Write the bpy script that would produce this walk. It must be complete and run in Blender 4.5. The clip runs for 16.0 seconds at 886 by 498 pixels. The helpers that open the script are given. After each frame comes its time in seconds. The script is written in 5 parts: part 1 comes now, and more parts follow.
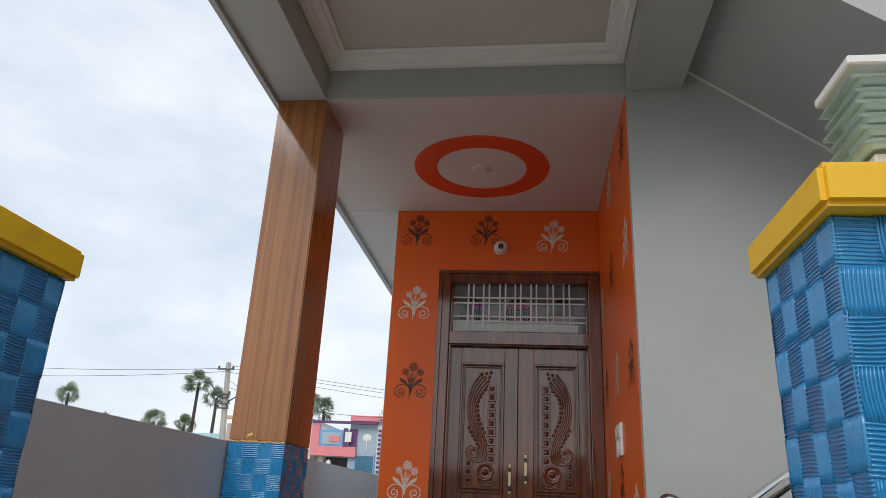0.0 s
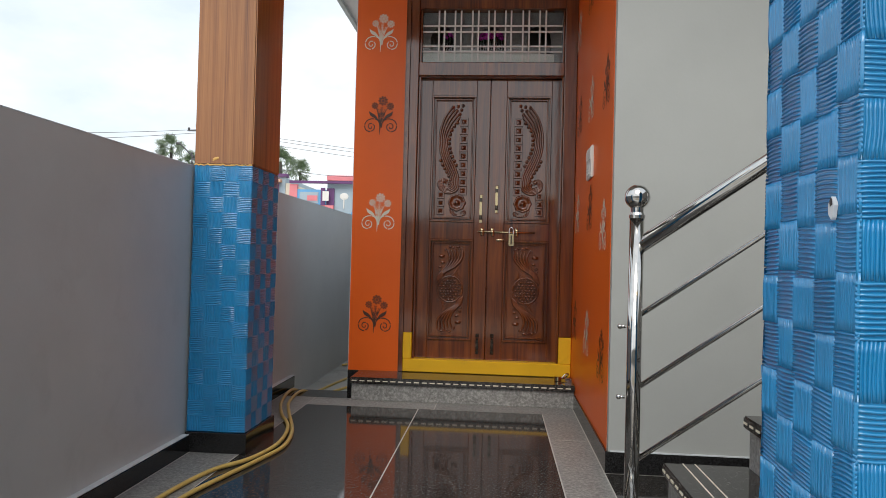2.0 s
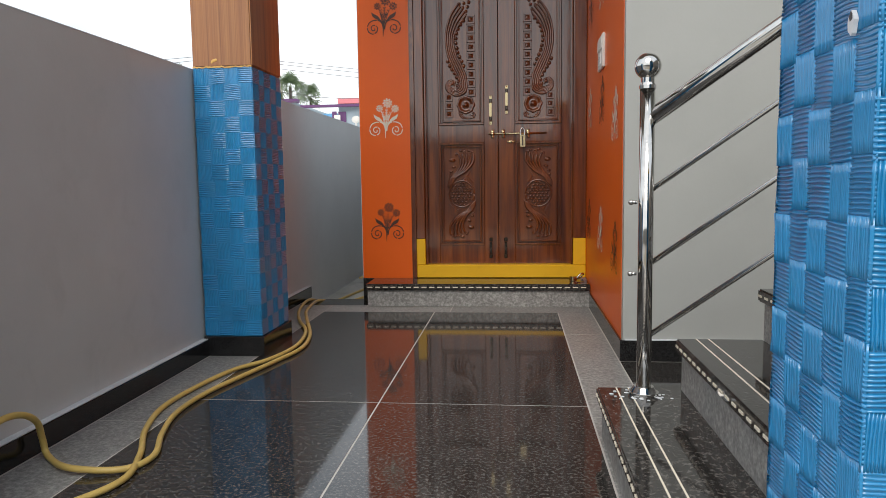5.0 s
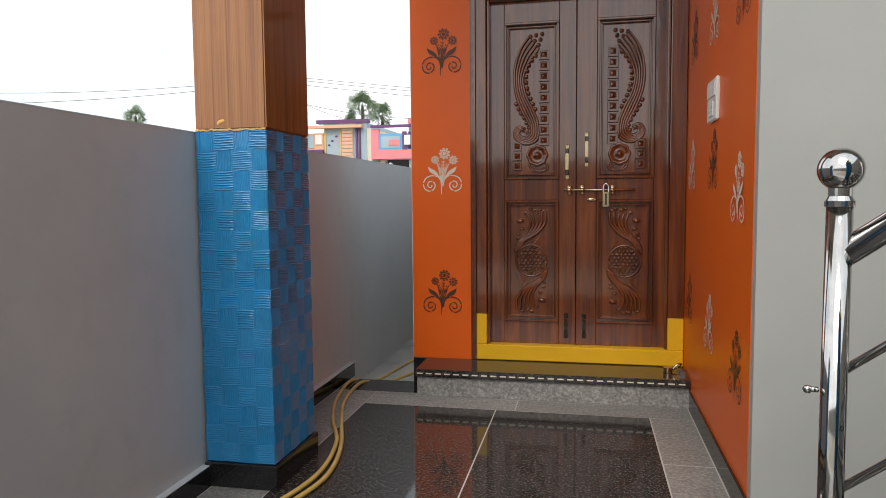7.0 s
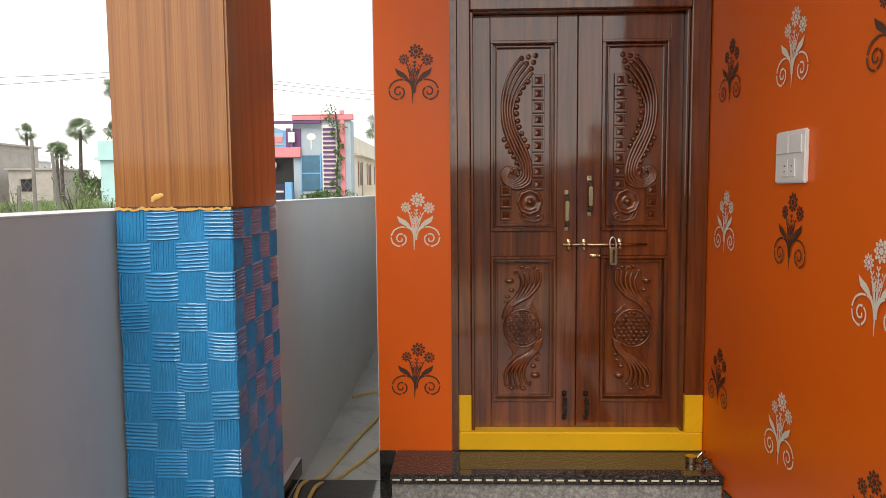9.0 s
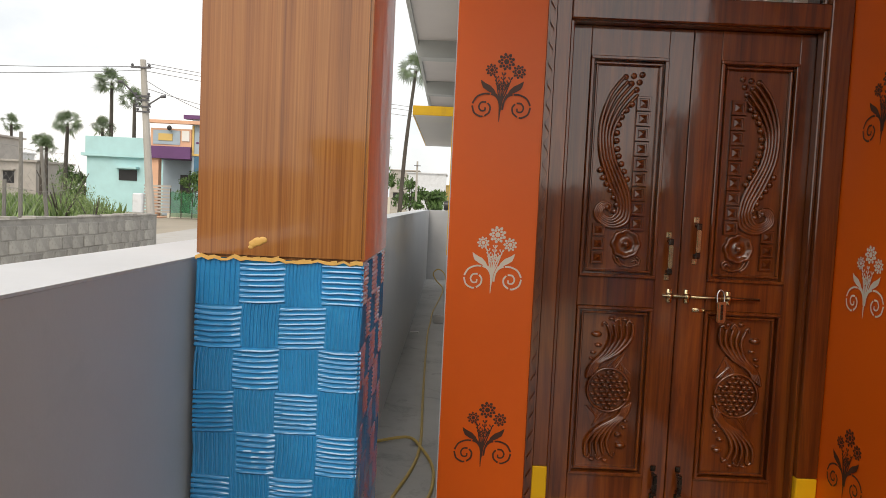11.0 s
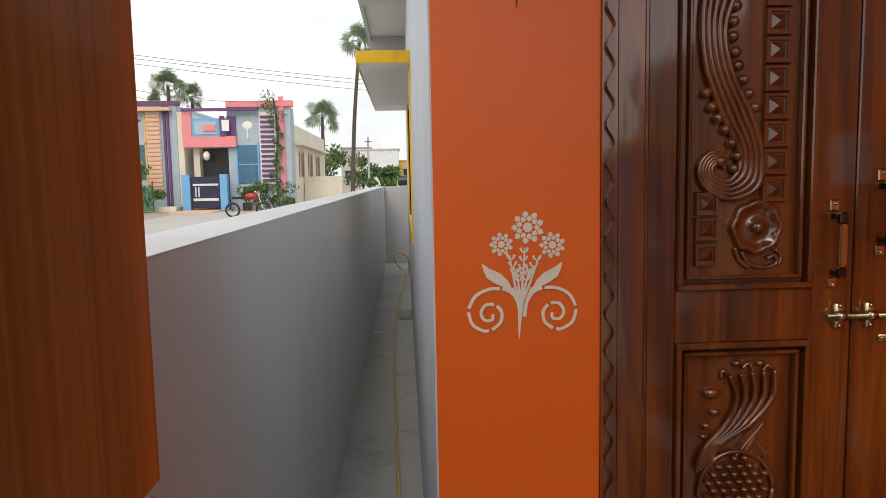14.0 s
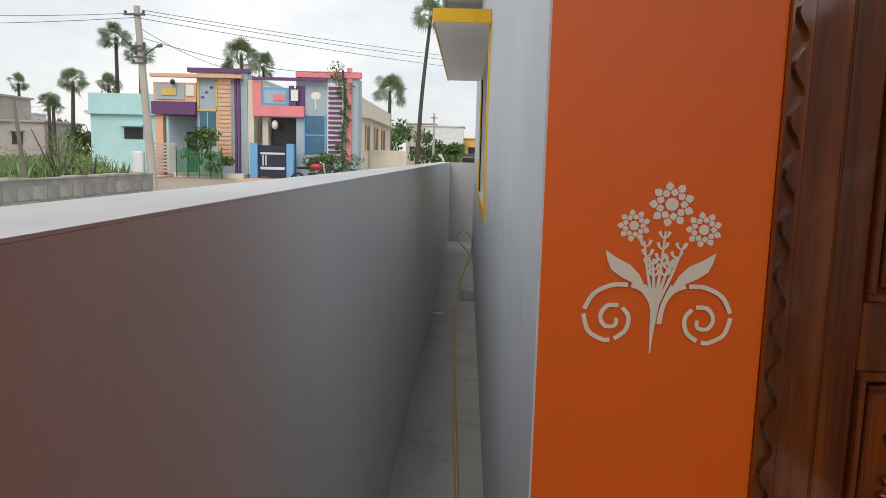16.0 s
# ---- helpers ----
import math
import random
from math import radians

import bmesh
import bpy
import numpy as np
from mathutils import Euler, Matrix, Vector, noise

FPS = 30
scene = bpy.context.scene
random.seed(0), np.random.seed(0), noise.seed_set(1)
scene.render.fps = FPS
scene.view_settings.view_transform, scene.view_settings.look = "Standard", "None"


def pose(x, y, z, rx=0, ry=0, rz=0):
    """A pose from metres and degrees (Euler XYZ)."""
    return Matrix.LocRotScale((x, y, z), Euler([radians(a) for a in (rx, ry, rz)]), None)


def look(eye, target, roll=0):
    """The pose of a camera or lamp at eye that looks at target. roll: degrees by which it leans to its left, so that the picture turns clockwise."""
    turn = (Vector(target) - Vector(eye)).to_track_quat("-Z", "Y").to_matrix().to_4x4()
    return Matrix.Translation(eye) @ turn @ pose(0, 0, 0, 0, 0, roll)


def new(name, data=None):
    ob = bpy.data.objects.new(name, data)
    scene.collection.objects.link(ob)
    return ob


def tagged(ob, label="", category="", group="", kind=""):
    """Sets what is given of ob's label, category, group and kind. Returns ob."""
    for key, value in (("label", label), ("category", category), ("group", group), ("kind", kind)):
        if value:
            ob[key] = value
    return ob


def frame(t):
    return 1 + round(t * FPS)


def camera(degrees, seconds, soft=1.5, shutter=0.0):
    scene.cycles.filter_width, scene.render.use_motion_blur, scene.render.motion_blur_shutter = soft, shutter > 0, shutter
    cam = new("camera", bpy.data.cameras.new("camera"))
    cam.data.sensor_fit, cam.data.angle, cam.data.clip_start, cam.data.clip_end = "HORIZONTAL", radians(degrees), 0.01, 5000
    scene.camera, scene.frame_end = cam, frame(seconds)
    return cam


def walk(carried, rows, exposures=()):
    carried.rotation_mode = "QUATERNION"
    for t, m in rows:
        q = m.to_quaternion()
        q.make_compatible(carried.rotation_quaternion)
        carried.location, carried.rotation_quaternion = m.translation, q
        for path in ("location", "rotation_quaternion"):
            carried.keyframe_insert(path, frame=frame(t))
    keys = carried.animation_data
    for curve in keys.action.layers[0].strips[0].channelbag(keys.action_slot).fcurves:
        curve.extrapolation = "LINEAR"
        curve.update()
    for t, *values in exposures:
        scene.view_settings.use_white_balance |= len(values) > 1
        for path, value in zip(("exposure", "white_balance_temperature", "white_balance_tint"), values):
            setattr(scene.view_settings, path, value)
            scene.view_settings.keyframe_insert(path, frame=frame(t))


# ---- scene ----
cam = camera(65.1, 16.0, 0.8)
PATH = [
    (0, (0.091, 0.251, 1.197), (-0.153, 2.113, 1.886), 2.9),
    (0.5, (0.095, 0.28, 1.152), (-0.144, 2.202, 1.65), 2.3),
    (1, (0.092, 0.323, 1.092), (-0.132, 2.287, 1.391), 2.5),
    (1.5, (0.107, 0.387, 1.049), (-0.063, 2.376, 1.182), 1.5),
    (2, (0.105, 0.416, 1.004), (-0.055, 2.409, 1.034), 1.5),
    (2.5, (0.108, 0.425, 0.979), (-0.055, 2.418, 0.962), 0.6),
    (3, (0.111, 0.437, 0.96), (-0.043, 2.43, 0.897), 0.5),
    (3.2, (0.115, 0.443, 0.965), (-0.028, 2.437, 0.9), 0.3),
    (5.3, (0.152, 0.471, 0.868), (-0.093, 2.446, 0.67), -1.4),
    (5.5, (0.169, 0.535, 0.901), (-0.149, 2.505, 0.779), -1.6),
    (6, (0.218, 0.751, 0.997), (-0.221, 2.697, 0.866), 0.1),
    (6.5, (0.192, 1.008, 1.054), (-0.238, 2.958, 0.947), -1.2),
    (7, (0.085, 1.289, 1.178), (-0.321, 3.242, 1.031), -0.5),
    (7.5, (0.017, 1.521, 1.285), (-0.347, 3.485, 1.192), -2.9),
    (8, (-0.09, 1.698, 1.384), (-0.485, 3.652, 1.216), -2.5),
    (8.5, (-0.322, 1.905, 1.391), (-0.565, 3.882, 1.213), -0.5),
    (9, (-0.55, 2.071, 1.494), (-0.614, 4.063, 1.328), -0.5),
    (9.5, (-0.573, 2.245, 1.502), (-0.445, 4.238, 1.395), -1.5),
    (10, (-0.746, 2.399, 1.51), (-0.812, 4.391, 1.348), 0.3),
    (10.2, (-0.837, 2.47, 1.526), (-0.89, 4.464, 1.389), 1.7),
    (12.3, (-1.044, 2.753, 1.579), (-0.998, 4.749, 1.458), 1.5),
    (12.5, (-1.022, 2.851, 1.578), (-0.949, 4.842, 1.414), 0.2),
    (13, (-0.971, 3.253, 1.559), (-0.961, 5.246, 1.398), -0.4),
    (13.5, (-0.979, 3.686, 1.549), (-0.859, 5.673, 1.354), -0.5),
    (14, (-1.059, 4.015, 1.561), (-0.952, 6.003, 1.363), -1.1),
    (14.5, (-1.084, 4.321, 1.54), (-1.079, 6.303, 1.268), -0.3),
    (15, (-1.145, 4.46, 1.542), (-1.269, 6.435, 1.254), -0.3),
    (15.5, (-1.183, 4.45, 1.533), (-1.343, 6.423, 1.252), 0.0),
    (16, (-1.125, 4.392, 1.517), (-1.188, 6.374, 1.259), 1.5),
]
walk(cam, [(t, look(eye, target, roll)) for t, eye, target, roll in PATH],
     exposures=[(0.0, 0.1, 6400, 10), (1.0, 0.22, 6300, 8), (2.0, 0.38, 6600, 9), (3.2, 0.58, 6700, 10), (5.5, 0.52, 6700, 10), (6.0, 0.35, 6800, 10), (6.5, 0.45, 6800, 10), (7.0, 0.55, 6800, 10), (8.0, 0.62, 6900, 10), (9.3, 0.75, 7300, 12), (10.0, 0.50, 7300, 12),
                (12.5, 0.34, 7400, 14), (13.5, 0.30, 7400, 14), (14.0, 0.34, 7200, 13), (14.6, 0.14, 7000, 12), (16.0, 0.14, 7000, 12)])

# ---- light ----
world = bpy.data.worlds.new("sky")
scene.world = world
world.use_nodes = True
wn, wl = world.node_tree.nodes, world.node_tree.links
wn.clear()
w_sky = wn.new("ShaderNodeTexSky")
w_sky.sky_type = "NISHITA"
w_sky.sun_disc = False
w_sky.sun_elevation, w_sky.sun_rotation = radians(44), radians(190)
w_sky.dust_density = 3.0
w_co = wn.new("ShaderNodeTexCoord")
w_map = wn.new("ShaderNodeMapping")
w_map.inputs["Scale"].default_value = (1.0, 1.0, 2.2)
w_noise = wn.new("ShaderNodeTexNoise")
w_noise.inputs["Scale"].default_value = 2.3
w_noise.inputs["Detail"].default_value = 7.0
w_noise.inputs["Roughness"].default_value = 0.55
w_ramp = wn.new("ShaderNodeValToRGB")
w_ramp.color_ramp.elements[0].position, w_ramp.color_ramp.elements[0].color = 0.36, (5.7, 6.5, 7.3, 1)
w_ramp.color_ramp.elements[1].position, w_ramp.color_ramp.elements[1].color = 0.64, (8.7, 8.95, 9.2, 1)
w_mix = wn.new("ShaderNodeMixRGB")
w_mix.inputs["Fac"].default_value = 0.82
w_bg = wn.new("ShaderNodeBackground")
w_bg.inputs["Strength"].default_value = 0.12
w_out = wn.new("ShaderNodeOutputWorld")
wl.new(w_co.outputs["Generated"], w_map.inputs["Vector"])
wl.new(w_map.outputs["Vector"], w_noise.inputs["Vector"])
wl.new(w_noise.outputs["Fac"], w_ramp.inputs["Fac"])
wl.new(w_ramp.outputs["Color"], w_mix.inputs["Color2"])
wl.new(w_sky.outputs["Color"], w_mix.inputs["Color1"])
wl.new(w_mix.outputs["Color"], w_bg.inputs["Color"])
wl.new(w_bg.outputs["Background"], w_out.inputs["Surface"])

sun_data = bpy.data.lights.new("sun", "SUN")
sun_data.energy, sun_data.angle, sun_data.color = 1.3, radians(40), (1.0, 0.96, 0.9)
sun = new("sun", sun_data)
sun.matrix_world = look((0, 0, 0), (0.12, 0.69, -0.69))


# ---- materials ----
def shader(name):
    m = bpy.data.materials.new(name)
    m.use_nodes = True
    nt = m.node_tree
    return m, nt.nodes, nt.links, nt.nodes["Principled BSDF"]


def coords(n, l, scale=(1, 1, 1)):
    co = n.new("ShaderNodeTexCoord")
    mp = n.new("ShaderNodeMapping")
    mp.inputs["Scale"].default_value = scale
    l.new(co.outputs["Object"], mp.inputs["Vector"])
    return mp.outputs["Vector"]


def noise_tex(n, l, vec, scale, detail=4.0, rough=0.55, distort=0.0):
    t = n.new("ShaderNodeTexNoise")
    t.inputs["Scale"].default_value, t.inputs["Detail"].default_value = scale, detail
    t.inputs["Roughness"].default_value, t.inputs["Distortion"].default_value = rough, distort
    l.new(vec, t.inputs["Vector"])
    return t.outputs["Fac"]


def ramp(n, l, fac, stops):
    r = n.new("ShaderNodeValToRGB")
    el = r.color_ramp.elements
    while len(el) < len(stops):
        el.new(0.5)
    for e, (p, c) in zip(el, stops):
        e.position, e.color = p, (*c, 1)
    l.new(fac, r.inputs["Fac"])
    return r.outputs["Color"]


def blend(n, l, fac, a, b, mode="MIX"):
    x = n.new("ShaderNodeMixRGB")
    x.blend_type = mode
    for sock, v in (("Fac", fac), ("Color1", a), ("Color2", b)):
        if isinstance(v, (int, float)):
            x.inputs[sock].default_value = v
        elif isinstance(v, tuple):
            x.inputs[sock].default_value = (*v, 1)
        else:
            l.new(v, x.inputs[sock])
    return x.outputs["Color"]


def bump(n, l, p, height, strength, dist=0.002):
    b = n.new("ShaderNodeBump")
    b.inputs["Strength"].default_value, b.inputs["Distance"].default_value = strength, dist
    l.new(height, b.inputs["Height"])
    l.new(b.outputs["Normal"], p.inputs["Normal"])


def rough_var(n, l, p, fac, lo, hi):
    r = n.new("ShaderNodeMapRange")
    r.inputs["To Min"].default_value, r.inputs["To Max"].default_value = lo, hi
    l.new(fac, r.inputs["Value"])
    l.new(r.outputs["Result"], p.inputs["Roughness"])


def paint(name, c, rough=0.5, vary=0.12, stain=None, grain=120.0, bumps=0.15, big=1.3, spec=0.5):
    """Painted or plain surface: broad stains, fine grain, small relief."""
    m, n, l, p = shader(name)
    v = coords(n, l)
    a = noise_tex(n, l, v, big, 5, 0.6)
    b = noise_tex(n, l, v, grain, 3, 0.6)
    lo = tuple(x * (1 - vary) for x in c)
    hi = tuple(min(1, x * (1 + vary)) for x in c)
    col = ramp(n, l, a, [(0.3, lo), (0.7, hi)])
    if stain:
        s = noise_tex(n, l, v, big * 2.7, 7, 0.7, 0.6)
        msk = ramp(n, l, s, [(0.55, (0, 0, 0)), (0.75, (0.7, 0.7, 0.7))])
        col = blend(n, l, msk, col, stain)
    l.new(col, p.inputs["Base Color"])
    p.inputs["Specular IOR Level"].default_value = spec
    rough_var(n, l, p, a, max(0.02, rough - 0.08), min(1, rough + 0.08))
    bump(n, l, p, b, bumps)
    return m


def granite(name, c1, c2, c3, rough, scale=160.0, streak=(1, 1, 1)):
    m, n, l, p = shader(name)
    v = coords(n, l, streak)
    a = noise_tex(n, l, v, scale, 3, 0.7)
    b = noise_tex(n, l, v, scale * 0.22, 5, 0.65, 0.5)
    col = ramp(n, l, a, [(0.35, c1), (0.52, c2), (0.68, c3)])
    col2 = ramp(n, l, b, [(0.35, c1), (0.65, c2)])
    col = blend(n, l, 0.45, col, col2)
    info = n.new("ShaderNodeObjectInfo")
    tone = ramp(n, l, info.outputs["Random"], [(0.0, (0.86, 0.86, 0.86)), (1.0, (1.1, 1.1, 1.1))])
    col = blend(n, l, 1.0, col, tone, "MULTIPLY")
    l.new(col, p.inputs["Base Color"])
    rough_var(n, l, p, b, rough * 0.7, rough * 1.35)
    bump(n, l, p, a, 0.008 if rough < 0.3 else 0.3, 0.001)
    return m


def wood(name, dark, mid, light, rough, scale=(14, 14, 0.8), coat=0.3, gloss=0.12, ior=1.5, wave=1.6, fine=0.25):
    """Varnished wood, the grain along z."""
    m, n, l, p = shader(name)
    v = coords(n, l, scale)
    a = noise_tex(n, l, v, 1.0, 6, 0.6, wave)
    f = noise_tex(n, l, coords(n, l, (scale[0] * 9, scale[1] * 9, scale[2] * 3)), 1.0, 4, 0.6)
    g = noise_tex(n, l, coords(n, l, (1, 1, 1)), 1.7, 4)
    col = ramp(n, l, a, [(0.28, dark), (0.46, mid), (0.62, light), (0.78, mid)])
    col = blend(n, l, fine, col, ramp(n, l, f, [(0.35, dark), (0.65, light)]))
    col = blend(n, l, 0.3, col, ramp(n, l, g, [(0.3, (0.55, 0.55, 0.55)), (0.7, (1.25, 1.2, 1.1))]), "MULTIPLY")
    l.new(col, p.inputs["Base Color"])
    p.inputs["Coat Weight"].default_value = coat
    p.inputs["Coat Roughness"].default_value = gloss
    p.inputs["Coat IOR"].default_value = ior
    p.inputs["Specular IOR Level"].default_value = 0.2
    rough_var(n, l, p, f, rough - 0.06, rough + 0.1)
    bump(n, l, p, f, 0.12, 0.001)
    # the varnish film follows only the slow unevenness of the surface
    wv = n.new("ShaderNodeBump")
    wv.inputs["Strength"].default_value, wv.inputs["Distance"].default_value = 0.25, 0.004
    l.new(noise_tex(n, l, coords(n, l, (9, 9, 4)), 1.0, 3, 0.5), wv.inputs["Height"])
    l.new(wv.outputs["Normal"], p.inputs["Coat Normal"])
    return m


def metal(name, c, rough):
    m, n, l, p = shader(name)
    p.inputs["Metallic"].default_value = 1.0
    v = coords(n, l, (1, 1, 1))
    a = noise_tex(n, l, v, 35, 4)
    l.new(ramp(n, l, a, [(0.3, tuple(x * 0.85 for x in c)), (0.7, c)]), p.inputs["Base Color"])
    rough_var(n, l, p, a, rough * 0.7, rough * 1.4)
    return m


def glass(name, tint, rough=0.02, see=0.85):
    m, n, l, p = shader(name)
    p.inputs["Base Color"].default_value = (*tint, 1)
    p.inputs["Roughness"].default_value = rough
    p.inputs["Transmission Weight"].default_value = see
    p.inputs["IOR"].default_value = 1.35
    return m


def leafy(name, c1, c2, rough=0.55):
    m, n, l, p = shader(name)
    geo = n.new("ShaderNodeNewGeometry")
    col = ramp(n, l, geo.outputs["Random Per Island"], [(0.0, c1), (0.6, c2), (1.0, tuple(x * 1.5 for x in c2))])
    l.new(col, p.inputs["Base Color"])
    p.inputs["Roughness"].default_value = rough
    return m


M_ORANGE = paint("orange_paint", (0.80, 0.128, 0.006), 0.36, 0.05, None, 90, 0.12, 1.3, 0.5)
M_GREY = paint("grey_paint", (0.57, 0.57, 0.565), 0.34, 0.07, (0.50, 0.50, 0.495), 60, 0.2)
M_GREY_LIGHT = paint("light_grey_paint", (0.56, 0.60, 0.65), 0.55, 0.08, (0.42, 0.45, 0.48), 60, 0.25)
M_COPING = paint("coping_paint", (0.62, 0.65, 0.68), 0.6, 0.1, (0.45, 0.46, 0.46), 80, 0.3)
M_CEIL = paint("ceiling_paint", (0.60, 0.55, 0.52), 0.6, 0.05, None, 80, 0.1)
M_BEAM = paint("beam_paint", (0.42, 0.43, 0.41), 0.55, 0.06, None, 60, 0.2)
M_CORNICE = paint("cornice_plaster", (0.82, 0.80, 0.77), 0.55, 0.04, None, 90, 0.1)
M_RING = paint("red_orange_paint", (0.66, 0.06, 0.012), 0.4, 0.06)
M_YELLOW = paint("yellow_paint", (0.83, 0.48, 0.012), 0.42, 0.08, (0.62, 0.33, 0.02), 70, 0.2)
M_BLUE = paint("blue_textured_paint", (0.003, 0.215, 0.480), 0.40, 0.14, (0.012, 0.29, 0.56), 110, 0.12, 6.0, 0.5)
M_BLUE.node_tree.nodes["Principled BSDF"].inputs["Coat Weight"].default_value = 1.0
M_BLUE.node_tree.nodes["Principled BSDF"].inputs["Coat Roughness"].default_value = 0.13
M_BLUE.node_tree.nodes["Principled BSDF"].inputs["Coat IOR"].default_value = 1.55
# greenish tint is the wall's own; tone darkened for the shade under the stairs
M_STAIR_WALL = paint("greenish_grey_darkened", (0.40, 0.41, 0.395), 0.4, 0.06, None, 60, 0.2)
M_CONCRETE = paint("cement_floor", (0.46, 0.46, 0.45), 0.8, 0.14, (0.2, 0.2, 0.2), 70, 0.5)
M_GROUND = paint("earth_ground", (0.34, 0.30, 0.24), 0.9, 0.2, (0.24, 0.25, 0.14), 20, 0.6, 0.12)
M_ROAD = paint("road_surface", (0.42, 0.41, 0.39), 0.85, 0.1, (0.36, 0.3, 0.24), 30, 0.4, 0.3)
M_CREAM = paint("cream_stencil", (0.76, 0.70, 0.58), 0.5, 0.05)
M_BROWN = paint("brown_stencil", (0.075, 0.03, 0.018), 0.45, 0.2)
M_WHITE_PL = paint("white_plastic", (0.78, 0.77, 0.74), 0.3, 0.03)
M_BLACK = paint("black_plastic", (0.02, 0.02, 0.022), 0.35, 0.2)
M_GROUT = paint("joint_filler", (0.55, 0.53, 0.5), 0.8, 0.1)
M_BLACK_GR = granite("black_granite", (0.010, 0.009, 0.009), (0.040, 0.037, 0.034), (0.23, 0.215, 0.20), 0.06, 85)
M_SKIRT = granite("black_granite_skirting", (0.008, 0.008, 0.008), (0.016, 0.016, 0.017), (0.05, 0.05, 0.05), 0.12)
M_GREY_GR = granite("grey_granite", (0.13, 0.13, 0.125), (0.31, 0.31, 0.30), (0.58, 0.58, 0.56), 0.4, 60)
M_PILLAR_WOOD = wood("painted_wood_grain", (0.12, 0.034, 0.008), (0.31, 0.108, 0.022), (0.42, 0.172, 0.045), 0.30, (34, 34, 0.55), 0.8, 0.09, 1.65, 0.7, 0.4)
M_DOOR = wood("teak_door", (0.030, 0.0055, 0.0008), (0.130, 0.027, 0.0025), (0.24, 0.060, 0.006), 0.42, (11, 11, 0.7), 1.0, 0.08, 1.75, 1.2, 0.25)
M_STONEW = paint("rough_stone_wall", (0.33, 0.32, 0.30), 0.95, 0.25, (0.15, 0.14, 0.12), 14, 0.9, 2.2)
stone_n, stone_l = M_STONEW.node_tree.nodes, M_STONEW.node_tree.links
stone_p = stone_n["Principled BSDF"]
stone_tone = ramp(stone_n, stone_l, stone_n.new("ShaderNodeObjectInfo").outputs["Random"], [(0.0, (0.85, 0.84, 0.83)), (1.0, (1.2, 1.19, 1.16))])
stone_l.new(blend(stone_n, stone_l, 1.0, stone_p.inputs["Base Color"].links[0].from_socket, stone_tone, "MULTIPLY"), stone_p.inputs["Base Color"])
# dark tone keeps bounce off the added right-hand wall low
M_DARK_WALL = paint("dark_closing_wall", (0.17, 0.155, 0.14), 0.9, 0.2, (0.09, 0.085, 0.08), 30, 0.5, 0.8)
M_STEEL = metal("stainless_steel", (0.62, 0.61, 0.59), 0.08)
M_BRASS = metal("brass", (0.62, 0.50, 0.30), 0.22)
M_GLASS = glass("clear_glass", (0.9, 0.95, 0.93), 0.02, 1.0)


# ---- building helpers ----
def box(bm, x0, x1, y0, y1, z0, z1, bevel=0.0, seg=1):
    m = Matrix.LocRotScale(((x0 + x1) / 2, (y0 + y1) / 2, (z0 + z1) / 2), None, (abs(x1 - x0), abs(y1 - y0), abs(z1 - z0)))
    r = bmesh.ops.create_cube(bm, size=1.0, matrix=m)
    if bevel:
        es = list({e for v in r["verts"] for e in v.link_edges})
        bmesh.ops.bevel(bm, geom=es, offset=bevel, segments=seg, affect="EDGES")
    return bm


def cyl(bm, a, b, r, n=16, r2=None):
    a, b = Vector(a), Vector(b)
    d = b - a
    m = Matrix.Translation((a + b) / 2) @ d.to_track_quat("Z", "Y").to_matrix().to_4x4()
    bmesh.ops.create_cone(bm, cap_ends=True, segments=n, radius1=r, radius2=r if r2 is None else r2, depth=d.length, matrix=m)
    return bm


def ball(bm, c, r, n=16, squash=(1, 1, 1)):
    bmesh.ops.create_uvsphere(bm, u_segments=n, v_segments=max(4, n // 2), radius=r, matrix=Matrix.LocRotScale(c, None, squash))
    return bm


def prism(bm, pts, to, d0, d1):
    """A flat outline pts of (u, v), set thick from d0 to d1 by to(u, v, d)."""
    lo = [bm.verts.new(to(u, v, d0)) for u, v in pts]
    hi = [bm.verts.new(to(u, v, d1)) for u, v in pts]
    k = len(pts)
    bm.faces.new(hi)
    bm.faces.new(lo[::-1])
    for i in range(k):
        bm.faces.new((lo[i], lo[(i + 1) % k], hi[(i + 1) % k], hi[i]))


def mesh_of(name, bm, smooth=False):
    bmesh.ops.recalc_face_normals(bm, faces=bm.faces)
    me = bpy.data.meshes.new(name)
    bm.to_mesh(me)
    bm.free()
    if smooth:
        for f in me.polygons:
            f.use_smooth = True
    return me


def part(name, bm, material, parent, label="", smooth=False):
    me = mesh_of(name, bm, smooth)
    me.materials.append(material)
    ob = new(name, me)
    ob.parent = parent
    ob.matrix_parent_inverse = base_of(parent).inverted()
    return tagged(ob, label)


def base_of(ob):
    m = ob.matrix_basis.copy()
    while ob.parent:
        m = ob.matrix_parent_inverse @ m
        ob = ob.parent
        m = ob.matrix_basis @ m
    return m


def thing(name, at, label, category, group="", kind=""):
    ob = new(name)
    ob.empty_display_size = 0.1
    ob.matrix_basis = Matrix.Translation(at)
    return tagged(ob, label, category, group, kind)


def solid(name, bm, material, label, category, kind="structure", smooth=False, group=""):
    me = mesh_of(name, bm, smooth)
    me.materials.append(material)
    return tagged(new(name, me), label, category, group, kind)


def boxes(*bs):
    bm = bmesh.new()
    for b in bs:
        box(bm, *b)
    return bm


